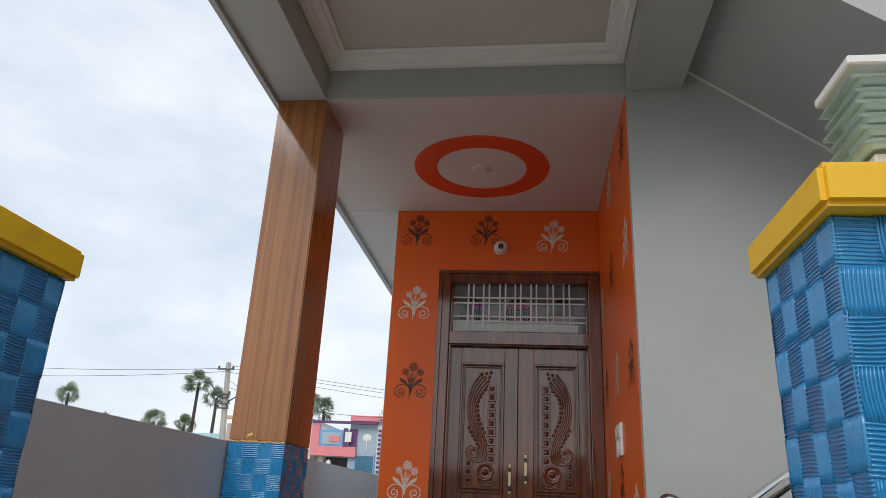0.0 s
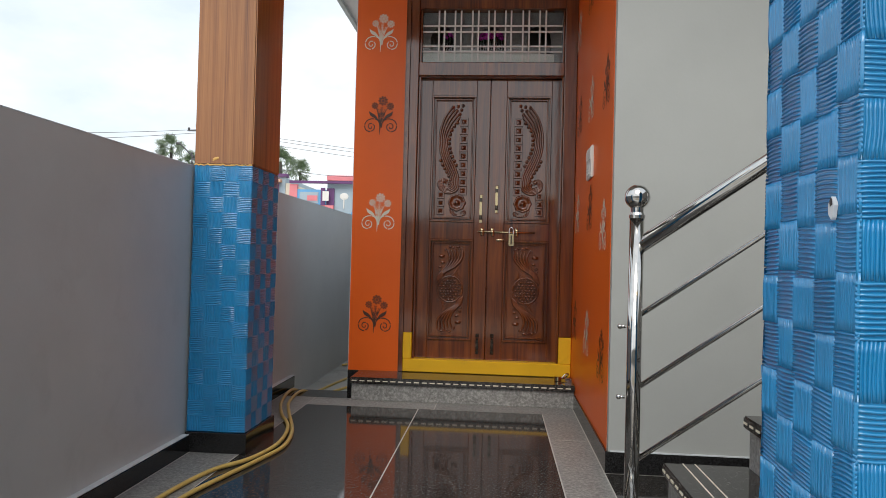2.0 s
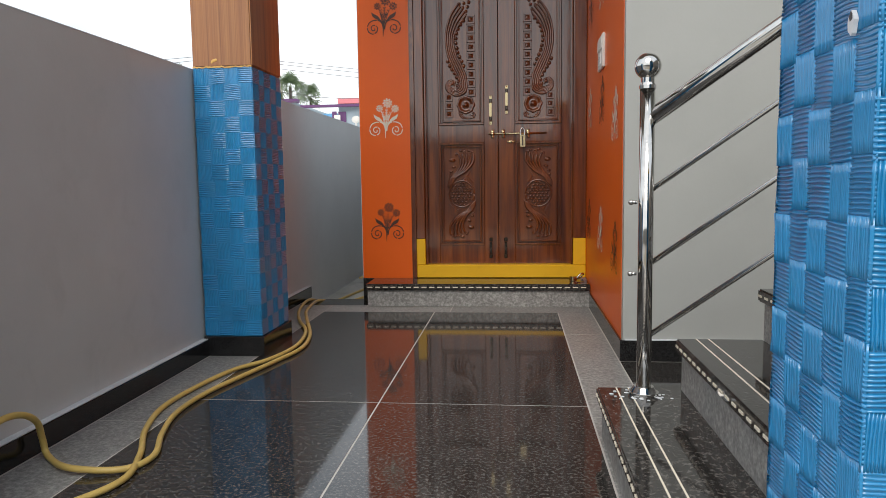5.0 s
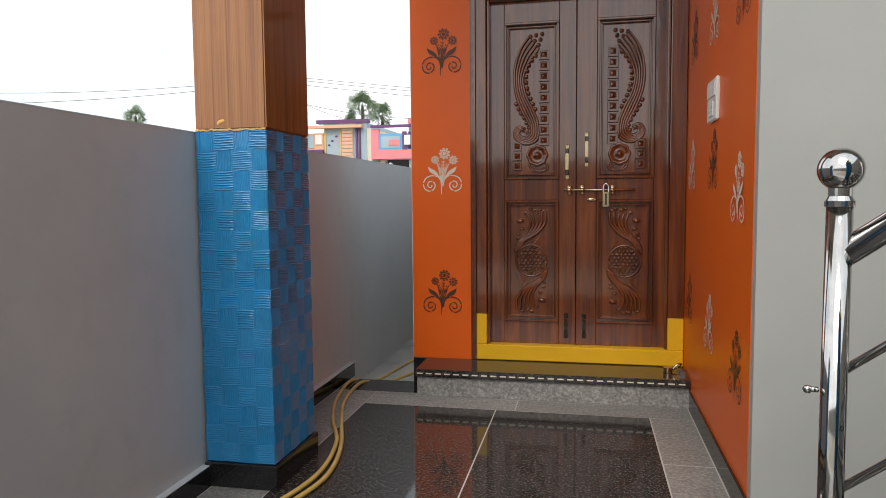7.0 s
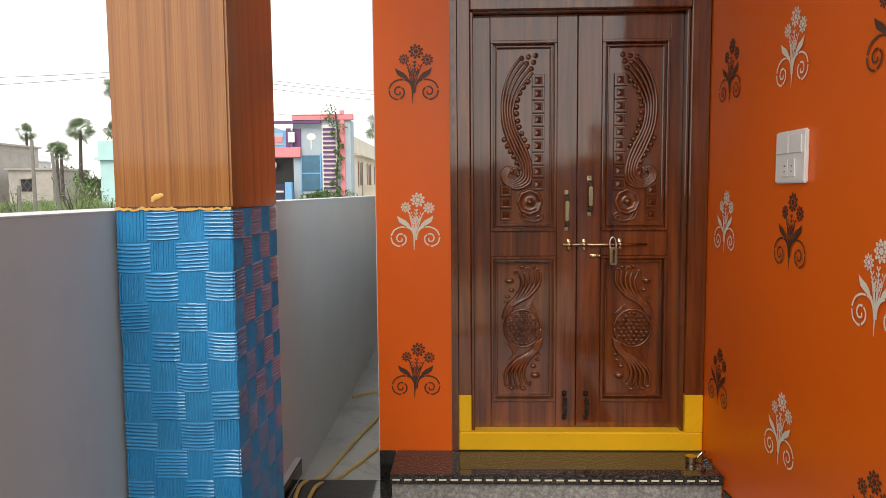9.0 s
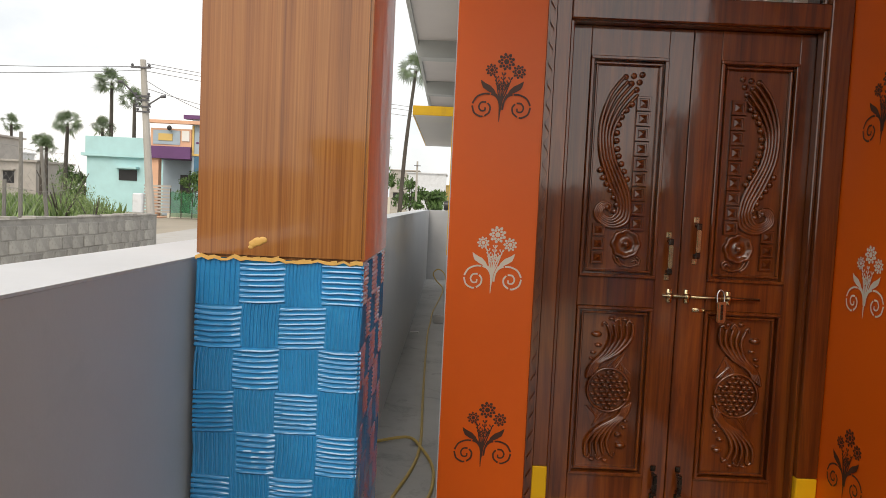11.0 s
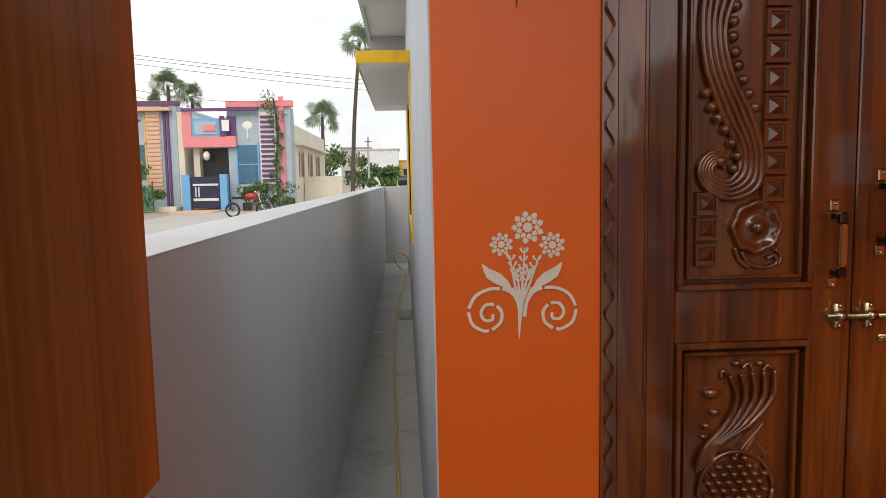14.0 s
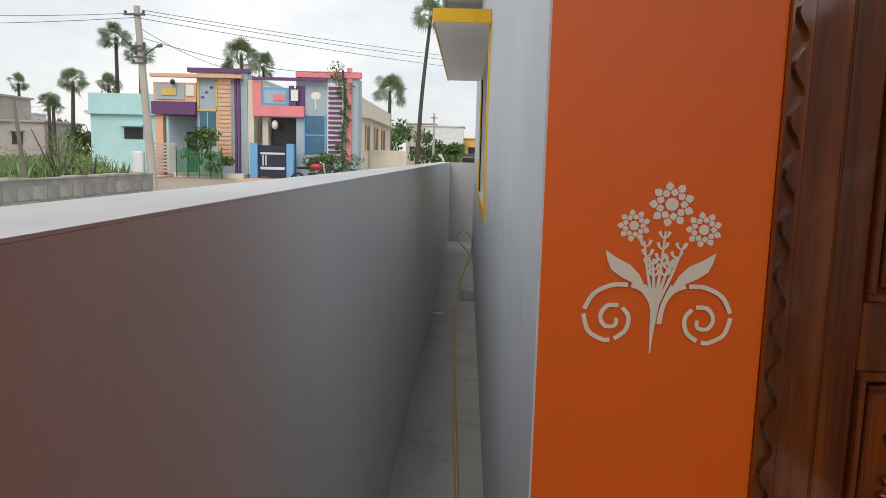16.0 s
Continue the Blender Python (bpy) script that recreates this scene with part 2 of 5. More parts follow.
def spline(pts, k=8):
    """Points along a smooth curve through pts."""
    out = []
    n = len(pts)
    P = [Vector(p) for p in pts]
    for i in range(n - 1):
        p0, p1, p2, p3 = P[max(i - 1, 0)], P[i], P[i + 1], P[min(i + 2, n - 1)]
        for j in range(k):
            t = j / k
            out.append(0.5 * ((2 * p1) + (p2 - p0) * t + (2 * p0 - 5 * p1 + 4 * p2 - p3) * t * t + (3 * p1 - p0 - 3 * p2 + p3) * t ** 3))
    out.append(P[-1])
    return out


def tube(bm, pts, r, n=8, taper=None):
    """A round tube along 3D points; taper(s) scales the radius, s from 0 to 1."""
    pts = [Vector(p) for p in pts]
    rings = []
    ref = Vector((0.13, 0.31, 0.94)).normalized()
    for i, p in enumerate(pts):
        d = (pts[min(i + 1, len(pts) - 1)] - pts[max(i - 1, 0)]).normalized()
        a = d.cross(ref)
        if a.length < 1e-3:
            a = d.cross(Vector((1, 0, 0)))
        a.normalize()
        b = d.cross(a)
        rr = r * (taper(i / (len(pts) - 1)) if taper else 1)
        rings.append([bm.verts.new(p + (a * math.cos(2 * math.pi * j / n) + b * math.sin(2 * math.pi * j / n)) * rr) for j in range(n)])
    for r0, r1 in zip(rings, rings[1:]):
        for j in range(n):
            bm.faces.new((r0[j], r0[(j + 1) % n], r1[(j + 1) % n], r1[j]))
    bm.faces.new(rings[0][::-1])
    bm.faces.new(rings[-1])
    return bm


# ---- structure ----
def ground_z(x, y):
    """Height of the land: the lane lies below the porch, the far side of the street above it."""
    a = min(1.0, max(0.0, (y - 4.0) / 36.0))
    return -0.42 + 0.72 * a


bm = bmesh.new()
gx = [-900, -300, -120, -60, -40, -30, -20, -14, -10, -7, -4, -1.6, 1, 5, 12, 30, 80, 300, 900]
gy = [-900, -300, -80, -30, -10, -2, 1, 4, 8, 12, 16, 20, 24, 28, 32, 36, 40, 44, 50, 60, 80, 120, 200, 400, 900]
gv = [[bm.verts.new((x, y, ground_z(x, y))) for x in gx] for y in gy]
for j in range(len(gy) - 1):
    for i in range(len(gx) - 1):
        bm.faces.new((gv[j][i], gv[j][i + 1], gv[j + 1][i + 1], gv[j + 1][i]))
solid("ground", bm, M_GROUND, "pale bare earth and weeds around the houses", "ground")

# ramp up to the gate
bm = bmesh.new()
prism(bm, [(0.25, -0.44), (1.5, -0.44), (1.5, -0.012), (1.42, -0.012)], lambda u, v, d: (d, u, v), -1.6, 0.64)
solid("ramp", bm, M_CONCRETE, "rough grey cement ramp up to the gate", "ramp")

# porch platform, stair side floor, side passage
solid("floor", boxes((-1.46, 4.3, 1.5, 5.56, -0.44, -0.0013)), M_GROUT, "bed of the granite porch floor", "floor")
bm = boxes((-1.46, -1.0, 5.58, 18.0, -0.44, -0.09))
solid("passage_floor", bm, M_CONCRETE, "stained grey cement floor of the narrow side passage", "floor")
bm = bmesh.new()
box(bm, -1.16, -1.002, 12.2, 13.0, -0.0895, 0.03, 0.012, 2)
solid("passage_step", bm, M_CONCRETE, "low cement block against the house in the side passage", "step")

# boundary wall with pale coping
solid("wall_boundary", boxes((-1.64, -1.46, 1.6, 18.2, -0.44, 1.447)), M_GREY, "smooth grey painted boundary wall", "wall")
solid("wall_boundary_end", boxes((-1.458, 4.0, 18.02, 18.2, -0.44, 1.447)), M_GREY, "grey painted boundary wall across the passage end", "wall")
bm = boxes((-1.6405, -1.4595, 1.598, 18.2005, 1.4475, 1.4515), (-1.459, 4.0, 18.0195, 18.2005, 1.4475, 1.4515))
solid("coping", bm, M_COPING, "pale grey painted top of the boundary wall", "wall")

# house body: front wall with the door opening, side wall, right block
bm = boxes((-0.996, -0.622, 5.55, 5.80, -0.1, 3.5), (-0.622, 0.648, 5.55, 5.80, 2.945, 3.5))
solid("wall_front", bm, M_ORANGE, "bright orange painted wall around the entrance door", "wall")
bm = boxes((-1.0, -0.8, 5.5525, 9.03, -0.44, 3.5), (-1.0, -0.8, 9.03, 11.6, -0.44, 1.19), (-1.0, -0.8, 9.03, 11.6, 2.32, 3.5), (-1.0, -0.8, 11.6, 17.0, -0.44, 3.5))
solid("wall_side", bm, M_GREY_LIGHT, "pale blue-grey painted side wall of the house", "wall")
bm = boxes((0.65, 0.85, 3.872, 5.8, -0.1, 3.5))
solid("wall_porch", bm, M_ORANGE, "bright orange painted side wall of the porch", "wall")
bm = boxes((0.652, 4.3, 3.82, 3.87, -0.1, 3.9), (0.86, 4.3, 3.87, 4.05, -0.1, 3.9))
solid("wall_stair", bm, M_STAIR_WALL, "grey painted wall behind the staircase", "wall")
solid("wall_room", boxes((-0.79, -0.7, 5.81, 9.0, -0.1, 3.5), (0.9, 1.0, 5.81, 9.0, -0.1, 3.5), (-0.7, 0.9, 8.9, 9.0, -0.1, 3.5), (-0.7, 0.9, 5.81, 8.9, -0.1, 0.1)), M_CEIL, "pale inner walls of the hall behind the door", "wall")
solid("wall_back", boxes((-0.8, 4.3, 16.8, 17.0, -0.44, 3.5), (4.1, 4.3, 3.9, 16.8, -0.44, 3.5)), M_GREY_LIGHT, "plain rear walls of the house", "wall")

# added, out of view: hides the bright ground from the door's gloss
solid("wall_street", boxes((-14.0, 4.3, -8.2, -8.0, -0.6, 2.1)), M_STONEW, "unseen plain wall added across the street to darken reflections in the door", "wall")

# slabs and beams
solid("ceiling", boxes((-1.15, 0.6485, 3.8315, 5.548, 3.496, 3.4995), (-1.15, 0.65, 4.1302, 5.548, 3.5, 3.6)), M_CEIL, "smooth off-white porch ceiling", "ceiling")
solid("roof", boxes((-1.5, 4.3, 5.0, 17.0, 3.61, 3.95), (-1.5, 4.3, 2.78, 5.0, 3.83, 3.95)), M_BEAM, "grey concrete roof slab", "roof")
solid("ceiling_soffit", boxes((-1.5, -1.153, 4.262, 5.549, 3.502, 3.605), (-1.5, -1.001, 5.5495, 17.0, 3.5, 3.605)), M_CEIL, "pale underside of the overhanging roof", "ceiling")
bm = boxes((-1.5, -1.46, 4.25, 17.0, 3.46, 3.4995))
for y in (8.2, 10.9, 13.6, 16.3):
    box(bm, -1.455, -1.005, y, y + 0.22, 3.30, 3.4995)
solid("beam_overhang", bm, M_BEAM, "grey concrete ribs under the roof edge", "beam")
solid("ceiling_porch_front", boxes((-1.15, 0.66, 2.78, 3.83, 3.775, 3.828)), M_CEIL, "off-white ceiling over the gate with a moulded cornice", "ceiling")
bm = boxes((-1.15, 0.652, 3.83, 4.13, 3.5, 3.82), (-1.45, -1.15, 2.78, 3.829, 3.5, 3.82), (-1.45, -1.151, 3.8295, 4.26, 3.5005, 3.82), (-1.1485, 0.652, 2.78, 2.93, 3.5, 3.774))
solid("beam", bm, M_BEAM, "grey painted concrete beams framing the porch", "beam")
solid("beam_edge", boxes((-1.482, -1.4505, 2.78, 4.26, 3.47, 3.85)), M_BEAM, "thin grey drip edge along the beam", "beam")
solid("beam_stair", boxes((0.653, 0.96, 2.78, 3.819, 3.5, 3.82)), M_BEAM, "grey concrete beam beside the staircase", "beam")

# cornice moulding: three steps on the two walls that show, and round the bay
bm = bmesh.new()
for w, z in ((0.05, 3.70), (0.10, 3.735), (0.125, 3.758)):
    box(bm, -1.149, 0.6515, 3.829 - w, 3.829, z, 3.7745, 0.006)
    box(bm, -1.149, -1.149 + w, 2.932, 3.829, z - 0.0005, 3.7742, 0.006)
    box(bm, 0.6515 - w, 0.6515, 2.932, 3.829, z - 0.0005, 3.7742, 0.006)
solid("trim_cornice", bm, M_CORNICE, "white stepped plaster cornice", "cornice")

# staircase: first flight away from the porch, second flight coming back above it
RISE, GO = 0.17, 0.26
bm = bmesh.new()
for i in range(9):
    box(bm, 0.43 + GO * i, 3.4, 1.93, 2.80, -0.002 if i == 0 else RISE * i - 0.012, RISE * (i + 1) - 0.042)
box(bm, 2.95, 4.09, 1.93, 3.815, 1.40, 1.70)
solid("stair_flight", bm, M_GREY_GR, "grey granite risers of the outdoor staircase", "stairs")
bm = bmesh.new()
prism(bm, [(0.96, 3.66), (2.95, 2.20), (3.0, 1.72), (3.0, 2.45), (0.96, 3.95)], lambda u, v, d: (u, d, v), 2.86, 3.8195)
solid("stair_soffit", bm, M_BEAM, "sloping grey underside of the upper stair flight", "stairs")
# added out of view on the right, to hold back sky and bounced light
solid("wall_light_blocker", boxes((4.35, 4.6, -9.0, 17.0, -0.44, 4.0), (4.11, 4.3, 1.9, 3.81, -0.44, 2.6)), M_DARK_WALL, "unseen plain dark wall added beyond the stairs to block light from the right", "wall")
bm = bmesh.new()
prism(bm, [(0.96, 3.648), (2.95, 2.188), (2.95, 2.199), (0.96, 3.659)], lambda u, v, d: (u, d, v), 3.806, 3.819)
solid("trim_soffit", bm, M_CORNICE, "thin white plaster bead under the stair flight", "trim")
# ---- porch: column, pillars, door ----
def weave(bm, to, width, z0, z1, cols, row, seed, flip=0, ridge=0.005, stand=0.6, teeth=8):
    """Combed plaster: an uneven chequer of patches with ridges lying or standing. to(u, z, d): d is out of the face."""
    rnd = random.Random(seed)
    rows = max(1, round((z1 - z0) / row))
    h = (z1 - z0) / rows
    w = width / cols
    drift = [rnd.uniform(-0.007, 0.007) for _ in range(cols)]
    edge = [[max(0, min(width, c * w + (rnd.uniform(-0.009, 0.009) if 0 < c < cols else 0))) for c in range(cols + 1)] for _ in range(rows)]
    for r in range(rows):
        for c in range(cols):
            u0, u1 = edge[r][c], edge[r][c + 1]
            a0 = z0 + r * h + (drift[c] if r else 0)
            a1 = z0 + (r + 1) * h + (drift[c] if r < rows - 1 else 0)
            flat = (r + c + flip) % 2 == 0
            k = rnd.randint(teeth, teeth + 1) if flat else rnd.randint(teeth + 1, teeth + 3)
            lift = ridge * (1.0 if flat else stand) * rnd.uniform(0.8, 1.15)
            bow, lean = rnd.uniform(-0.003, 0.003), rnd.uniform(-0.005, 0.005)
            for i in range(k):
                line = []
                thick = rnd.uniform(0.8, 1.12)
                for j in range(6):
                    s = j / 5
                    wob = rnd.uniform(-0.0006, 0.0006) + bow * math.sin(math.pi * s) + lean * (s - 0.5)
                    q = (i + 0.5) / k
                    g = (a1 - a0 if flat else u1 - u0) / k * 0.46
                    f = lift * thick * rnd.uniform(0.85, 1.1)
                    if flat:
                        u = min(width, max(0, u0 - 0.002 + (u1 - u0 + 0.004) * s))
                        z = a0 + (a1 - a0) * q + wob
                        f *= 0.7 if j in (0, 5) else 1.0
                        prof = ((-0.92, 0), (-0.62, 0.72), (-0.30, 1.0), (0.22, 0.80), (0.62, 0.36), (0.95, 0))
                        tri = [(u, z + g * m, f * d) for m, d in prof]
                    else:
                        u, z = u0 + (u1 - u0) * q + wob, a0 + (a1 - a0) * s
                        prof = ((-0.95, 0), (-0.55, 0.8), (0, 1.0), (0.55, 0.8), (0.95, 0))
                        tri = [(min(width, max(0, u + g * m)), z, f * d) for m, d in prof]
                    line.append([bm.verts.new(to(*p)) for p in tri])
                for p, q2 in zip(line, line[1:]):
                    for m in range(len(p) - 1):
                        bm.faces.new((p[m], p[m + 1], q2[m + 1], q2[m]))
                bm.faces.new(line[0][::-1])
                bm.faces.new(line[-1])
    return bm


def porch_column():
    x0, x1, y0, y1 = -1.45, -1.145, 3.83, 4.255
    c = thing("porch_column", (x0, y0, 0), "square porch column, wood-grain above and blue combed plaster below", "column")
    bm = bmesh.new()
    box(bm, x0, x1, y0, y1, 1.455, 3.4995, 0.006, 2)
    part("shaft", bm, M_PILLAR_WOOD, c, "glossy painted wood grain")
    bm = bmesh.new()
    box(bm, x0 + 0.004, x1 - 0.004, y0 + 0.004, y1 - 0.004, 0.102, 1.454, 0.004)
    part("core", bm, M_BLUE, c, "blue painted plaster")
    bm = bmesh.new()
    weave(bm, lambda u, z, d: (x0 + u, y0 + 0.005 - d, z), x1 - x0, 0.104, 1.452, 4, 0.079, 3, 1)
    part("front_texture", bm, M_BLUE, c, "blue combed chequer plaster")
    bm = bmesh.new()
    weave(bm, lambda u, z, d: (x1 - 0.005 + d, y0 + u, z), y1 - y0, 0.104, 1.452, 5, 0.079, 5)
    part("side_texture", bm, M_BLUE, c, "blue combed chequer plaster")
    bm = bmesh.new()
    box(bm, x0 - 0.002, x1 + 0.012, y0 - 0.012, y1 + 0.004, 0.0, 0.101, 0.003)
    part("plinth", bm, M_SKIRT, c, "polished black granite plinth")
    rnd = random.Random(8)
    bm = bmesh.new()
    for face in (0, 1):
        n = 26
        pts = [(i / n * (0.303 if face == 0 else 0.42), 1.4545 + rnd.uniform(-0.003, 0.003)) for i in range(n + 1)]
        for a, b in zip(pts, pts[1:]):
            w0 = rnd.uniform(0.001, 0.006)
            quad = [(a[0], a[1] - 0.003), (b[0], b[1] - 0.003), (b[0], b[1] + w0), (a[0], a[1] + w0 * rnd.uniform(0.6, 1.0))]
            if face == 0:
                prism(bm, quad, lambda u, v, d: (x0 + u, y0 - d, v), 0.0, 0.0015)
            else:
                break
    part("paint_edge", bm, M_OCHRE, c, "rough ochre paint line")
    bm = bmesh.new()
    for dx, dz, r in ((0, 0, 0.010), (-0.008, -0.004, 0.008), (0.009, 0.003, 0.008), (-0.012, -0.010, 0.005)):
        ball(bm, (-1.338 + dx, 3.830, 1.486 + dz), r, 10, (1.1, 0.2, 0.8))
    part("paint_dab", bm, M_OCHRE, c, "ochre paint dab", True)


def gate_pillar(x0, x1, y0, y1, side, label, seed):
    """side: the x of the face towards the gate opening."""
    p = thing("gate_pillar", (x0, y0, -0.42), label, "gate pillar", "gate pillars")
    bm = bmesh.new()
    box(bm, x0 + 0.004, x1 - 0.004, y0 + 0.004, y1 - 0.004, -0.42, 1.744, 0.004)
    part("core", bm, M_BLUE, p)
    bm = bmesh.new()
    weave(bm, lambda u, z, d: (x0 + u, y0 + 0.005 - d, z), x1 - x0, -0.41, 1.742, 5, 0.095, seed, 0, 0.0050, 0.95, 11)
    part("front_texture", bm, M_BLUE, p, "blue combed chequer plaster", True)
    bm = bmesh.new()
    if side == x0:
        weave(bm, lambda u, z, d: (x0 + 0.005 - d, y0 + u, z), y1 - y0, -0.41, 1.742, 5, 0.095, seed + 1, 1, 0.0050, 0.95, 11)
    else:
        weave(bm, lambda u, z, d: (x1 - 0.005 + d, y0 + u, z), y1 - y0, -0.41, 1.742, 5, 0.095, seed + 1, 1, 0.0050, 0.95, 11)
    part("side_texture", bm, M_BLUE, p, "blue combed chequer plaster", True)
    bm = bmesh.new()
    weave(bm, lambda u, z, d: (x0 + u, y1 - 0.005 + d, z), x1 - x0, -0.02, 1.742, 5, 0.095, seed + 2, 0, 0.0050, 0.95, 11)
    part("back_texture", bm, M_BLUE, p, "blue combed chequer plaster", True)
    bm = bmesh.new()
    box(bm, x0 - 0.028, x1 + 0.028, y0 - 0.05, y1 + 0.028, 1.745, 1.835, 0.012, 2)
    part("cap", bm, M_YELLOW, p, "thick yellow painted cap")
    return p


M_OCHRE = paint("ochre_paint", (0.66, 0.38, 0.10), 0.45, 0.15)
porch_column()
right_pillar = gate_pillar(0.655, 1.06, 1.53, 1.91, 0.655, "blue combed-plaster gate pillar with a yellow cap and a lamp", 21)
bm = bmesh.new()
rnd = random.Random(4)
ring = [(1.605 + 0.011 * math.cos(a) * rnd.uniform(0.7, 1.3), 1.105 + 0.017 * math.sin(a) * rnd.uniform(0.7, 1.25)) for a in [i * math.tau / 11 for i in range(11)]]
prism(bm, ring, lambda u, v, d: (0.655 - d, u, v), 0.0, 0.007)
part("chipped_patch", bm, M_COPING, right_pillar, "bare chipped plaster where a hinge sat")
# raised black chip paints the dark of the hole; nothing is sunk
bm = bmesh.new()
prism(bm, [(1.599, 1.111), (1.606, 1.108), (1.609, 1.116), (1.604, 1.123), (1.600, 1.119)], lambda u, v, d: (0.655 - d, u, v), 0.002, 0.0078)
part("hinge_hole", bm, M_BLACK, right_pillar, "black chip for the shade in an empty hinge hole")
gate_pillar(-1.60, -1.215, 1.60, 2.0, -1.215, "blue combed-plaster gate pillar with a yellow cap by the boundary wall", 41)


# entrance door: frame, fanlight, two carved leaves
def P_front(u, v, d):
    return (u, d, v)


def studs(leaf, cx, s, places, mesh):
    for u, z, k in places:
        ob = new("stud", mesh)
        ob.parent = leaf
        ob.matrix_parent_inverse = base_of(leaf).inverted()
        ob.matrix_basis = Matrix.LocRotScale((cx + s * u, 5.636, z), None, (k, 1, k))


def stud_mesh():
    bm = bmesh.new()
    # sloping edge, raised rim, sunk groove, small pyramid
    rings = [(0.0315, 0.006), (0.0315, -0.005), (0.0292, -0.010), (0.0222, -0.010), (0.0205, -0.004), (0.0172, -0.004)]
    last = None
    for w, y in rings:
        v = [bm.verts.new((x, y, z)) for x, z in ((-w, -w), (w, -w), (w, w), (-w, w))]
        if last:
            for i in range(4):
                bm.faces.new((last[i], last[(i + 1) % 4], v[(i + 1) % 4], v[i]))
        last = v
    top = bm.verts.new((0, -0.0165, 0))
    for i in range(4):
        bm.faces.new((last[i], last[(i + 1) % 4], top))
    me = mesh_of("stud", bm)
    me.materials.append(M_DOOR)
    return me


STUD = stud_mesh()


def ribs(bm, curve_a, curve_b, count, to, r=0.0055, k=8):
    """Half-sunk round ribs blended between two guide curves."""
    for i in range(count):
        f = i / (count - 1)
        pts = [to(a[0] * (1 - f) + b[0] * f, a[1] * (1 - f) + b[1] * f) for a, b in zip(curve_a, curve_b)]
        tube(bm, spline(pts, k), r, 6, lambda s: 0.45 + 0.75 * math.sin(math.pi * min(1, 0.12 + s * 0.86)) ** 0.6)


def door_leaf(door, x0, x1, cx, s):
    z0, z1 = 0.262, 2.366
    leaf_bm = bmesh.new()
    up, low = (1.287, 2.239), (0.402, 1.159)
    half = 0.167
    box(leaf_bm, x0, cx - half, 5.62, 5.66, z0, z1, 0.003)
    box(leaf_bm, cx + half, x1, 5.62, 5.66, z0, z1, 0.003)
    for a, b in ((z0, low[0]), (low[1], up[0]), (up[1], z1)):
        box(leaf_bm, cx - half + 0.0003, cx + half - 0.0003, 5.6207, 5.6595, a, b, 0.002)
    box(leaf_bm, cx - half - 0.004, cx + half + 0.004, 5.641, 5.656, low[0] - 0.004, up[1] + 0.004)
    leaf = part("leaf", leaf_bm, M_DOOR, door, "carved brown teak leaf")
    for a, b in (up, low):
        bm = bmesh.new()
        for g, w, y in ((0.0, 0.015, 5.606), (0.024, 0.010, 5.617)):
            l, r, t, u = cx - half + g, cx + half - g, b - g, a + g
            box(bm, l, r, y, 5.641, t - w, t, 0.003)
            box(bm, l, r, y, 5.641, u, u + w, 0.003)
            box(bm, l, l + w, y + 0.0004, 5.641, u + w * 0.9, t - w * 0.9, 0.003)
            box(bm, r - w, r, y + 0.0004, 5.641, u + w * 0.9, t - w * 0.9, 0.003)
        part("panel_moulding", bm, M_DOOR, leaf)

    def U(px, py):
        return ((px - 262) * 0.00146, 2.239 - (py - 130) * 0.001476)

    def at(px, py, h=0.0):
        u, z = U(px, py)
        return (cx + s * u, 5.637 - h, z)

    # plume, bead rows, studs, flower of the upper panel
    bm = bmesh.new()
    outer = [(252, 186), (214, 240), (191, 320), (194, 410), (222, 490), (250, 545), (254, 578), (236, 600), (212, 592), (208, 578), (219, 570), (230, 580)]
    inner = [(294, 236), (252, 290), (226, 355), (236, 425), (268, 490), (287, 545), (286, 606), (240, 628), (196, 606), (188, 576), (206, 554), (236, 562)]
    ribs(bm, outer, inner, 5, lambda a, b: at(a, b, 0.007), 0.0076)
    part("plume", bm, M_DOOR, leaf, smooth=True)
    bm = bmesh.new()
    for px, py in ((278, 265), (263, 283), (250, 303), (243, 326), (239, 350), (239, 373), (243, 397), (248, 418), (257, 440), (267, 462), (277, 484),
                   (196, 460), (206, 482), (217, 500), (229, 518), (240, 539), (250, 560), (244, 580), (222, 568)):
        ball(bm, at(px, py, 0.007), 0.0135, 10)
    part("bead_row", bm, M_DOOR, leaf, smooth=True)
    bm = bmesh.new()
    for px, py in ((305, 178), (280, 182), (256, 186), (298, 200), (274, 204), (290, 222)):
        ball(bm, at(px, py), 0.0135, 10, (1, 0.7, 1))
        ball(bm, at(px, py, 0.007), 0.006, 8)
    part("berry_cluster", bm, M_DOOR, leaf, smooth=True)
    studs(leaf, cx, s, [(*U(313, 262 + 44 * i), 1.0) for i in range(9)] + [(*U(201, 636 + 41 * i), 0.9) for i in range(3)], STUD)
    bm = bmesh.new()
    # dish with a scalloped rim round a knob
    n, last = 64, None
    fu, fz = U(285, 675)
    for k, h in ((1.0, -0.003), (0.97, 0.012), (0.88, 0.017), (0.76, 0.013), (0.62, 0.004), (0.34, 0.001), (0.30, 0.006)):
        ring = []
        for i in range(n):
            t = math.tau * i / n
            q = 0.066 * k * (1 + (0.10 * (abs(math.cos(4 * t)) - 0.6) if k > 0.7 else 0))
            ring.append(bm.verts.new((cx + s * (fu + q * math.cos(t)), 5.637 - h, fz + q * math.sin(t))))
        if last:
            for i in range(n):
                bm.faces.new((last[i], last[(i + 1) % n], ring[(i + 1) % n], ring[i]))
        last = ring
    bm.faces.new(last)
    ball(bm, at(285, 675, 0.009), 0.017, 14)
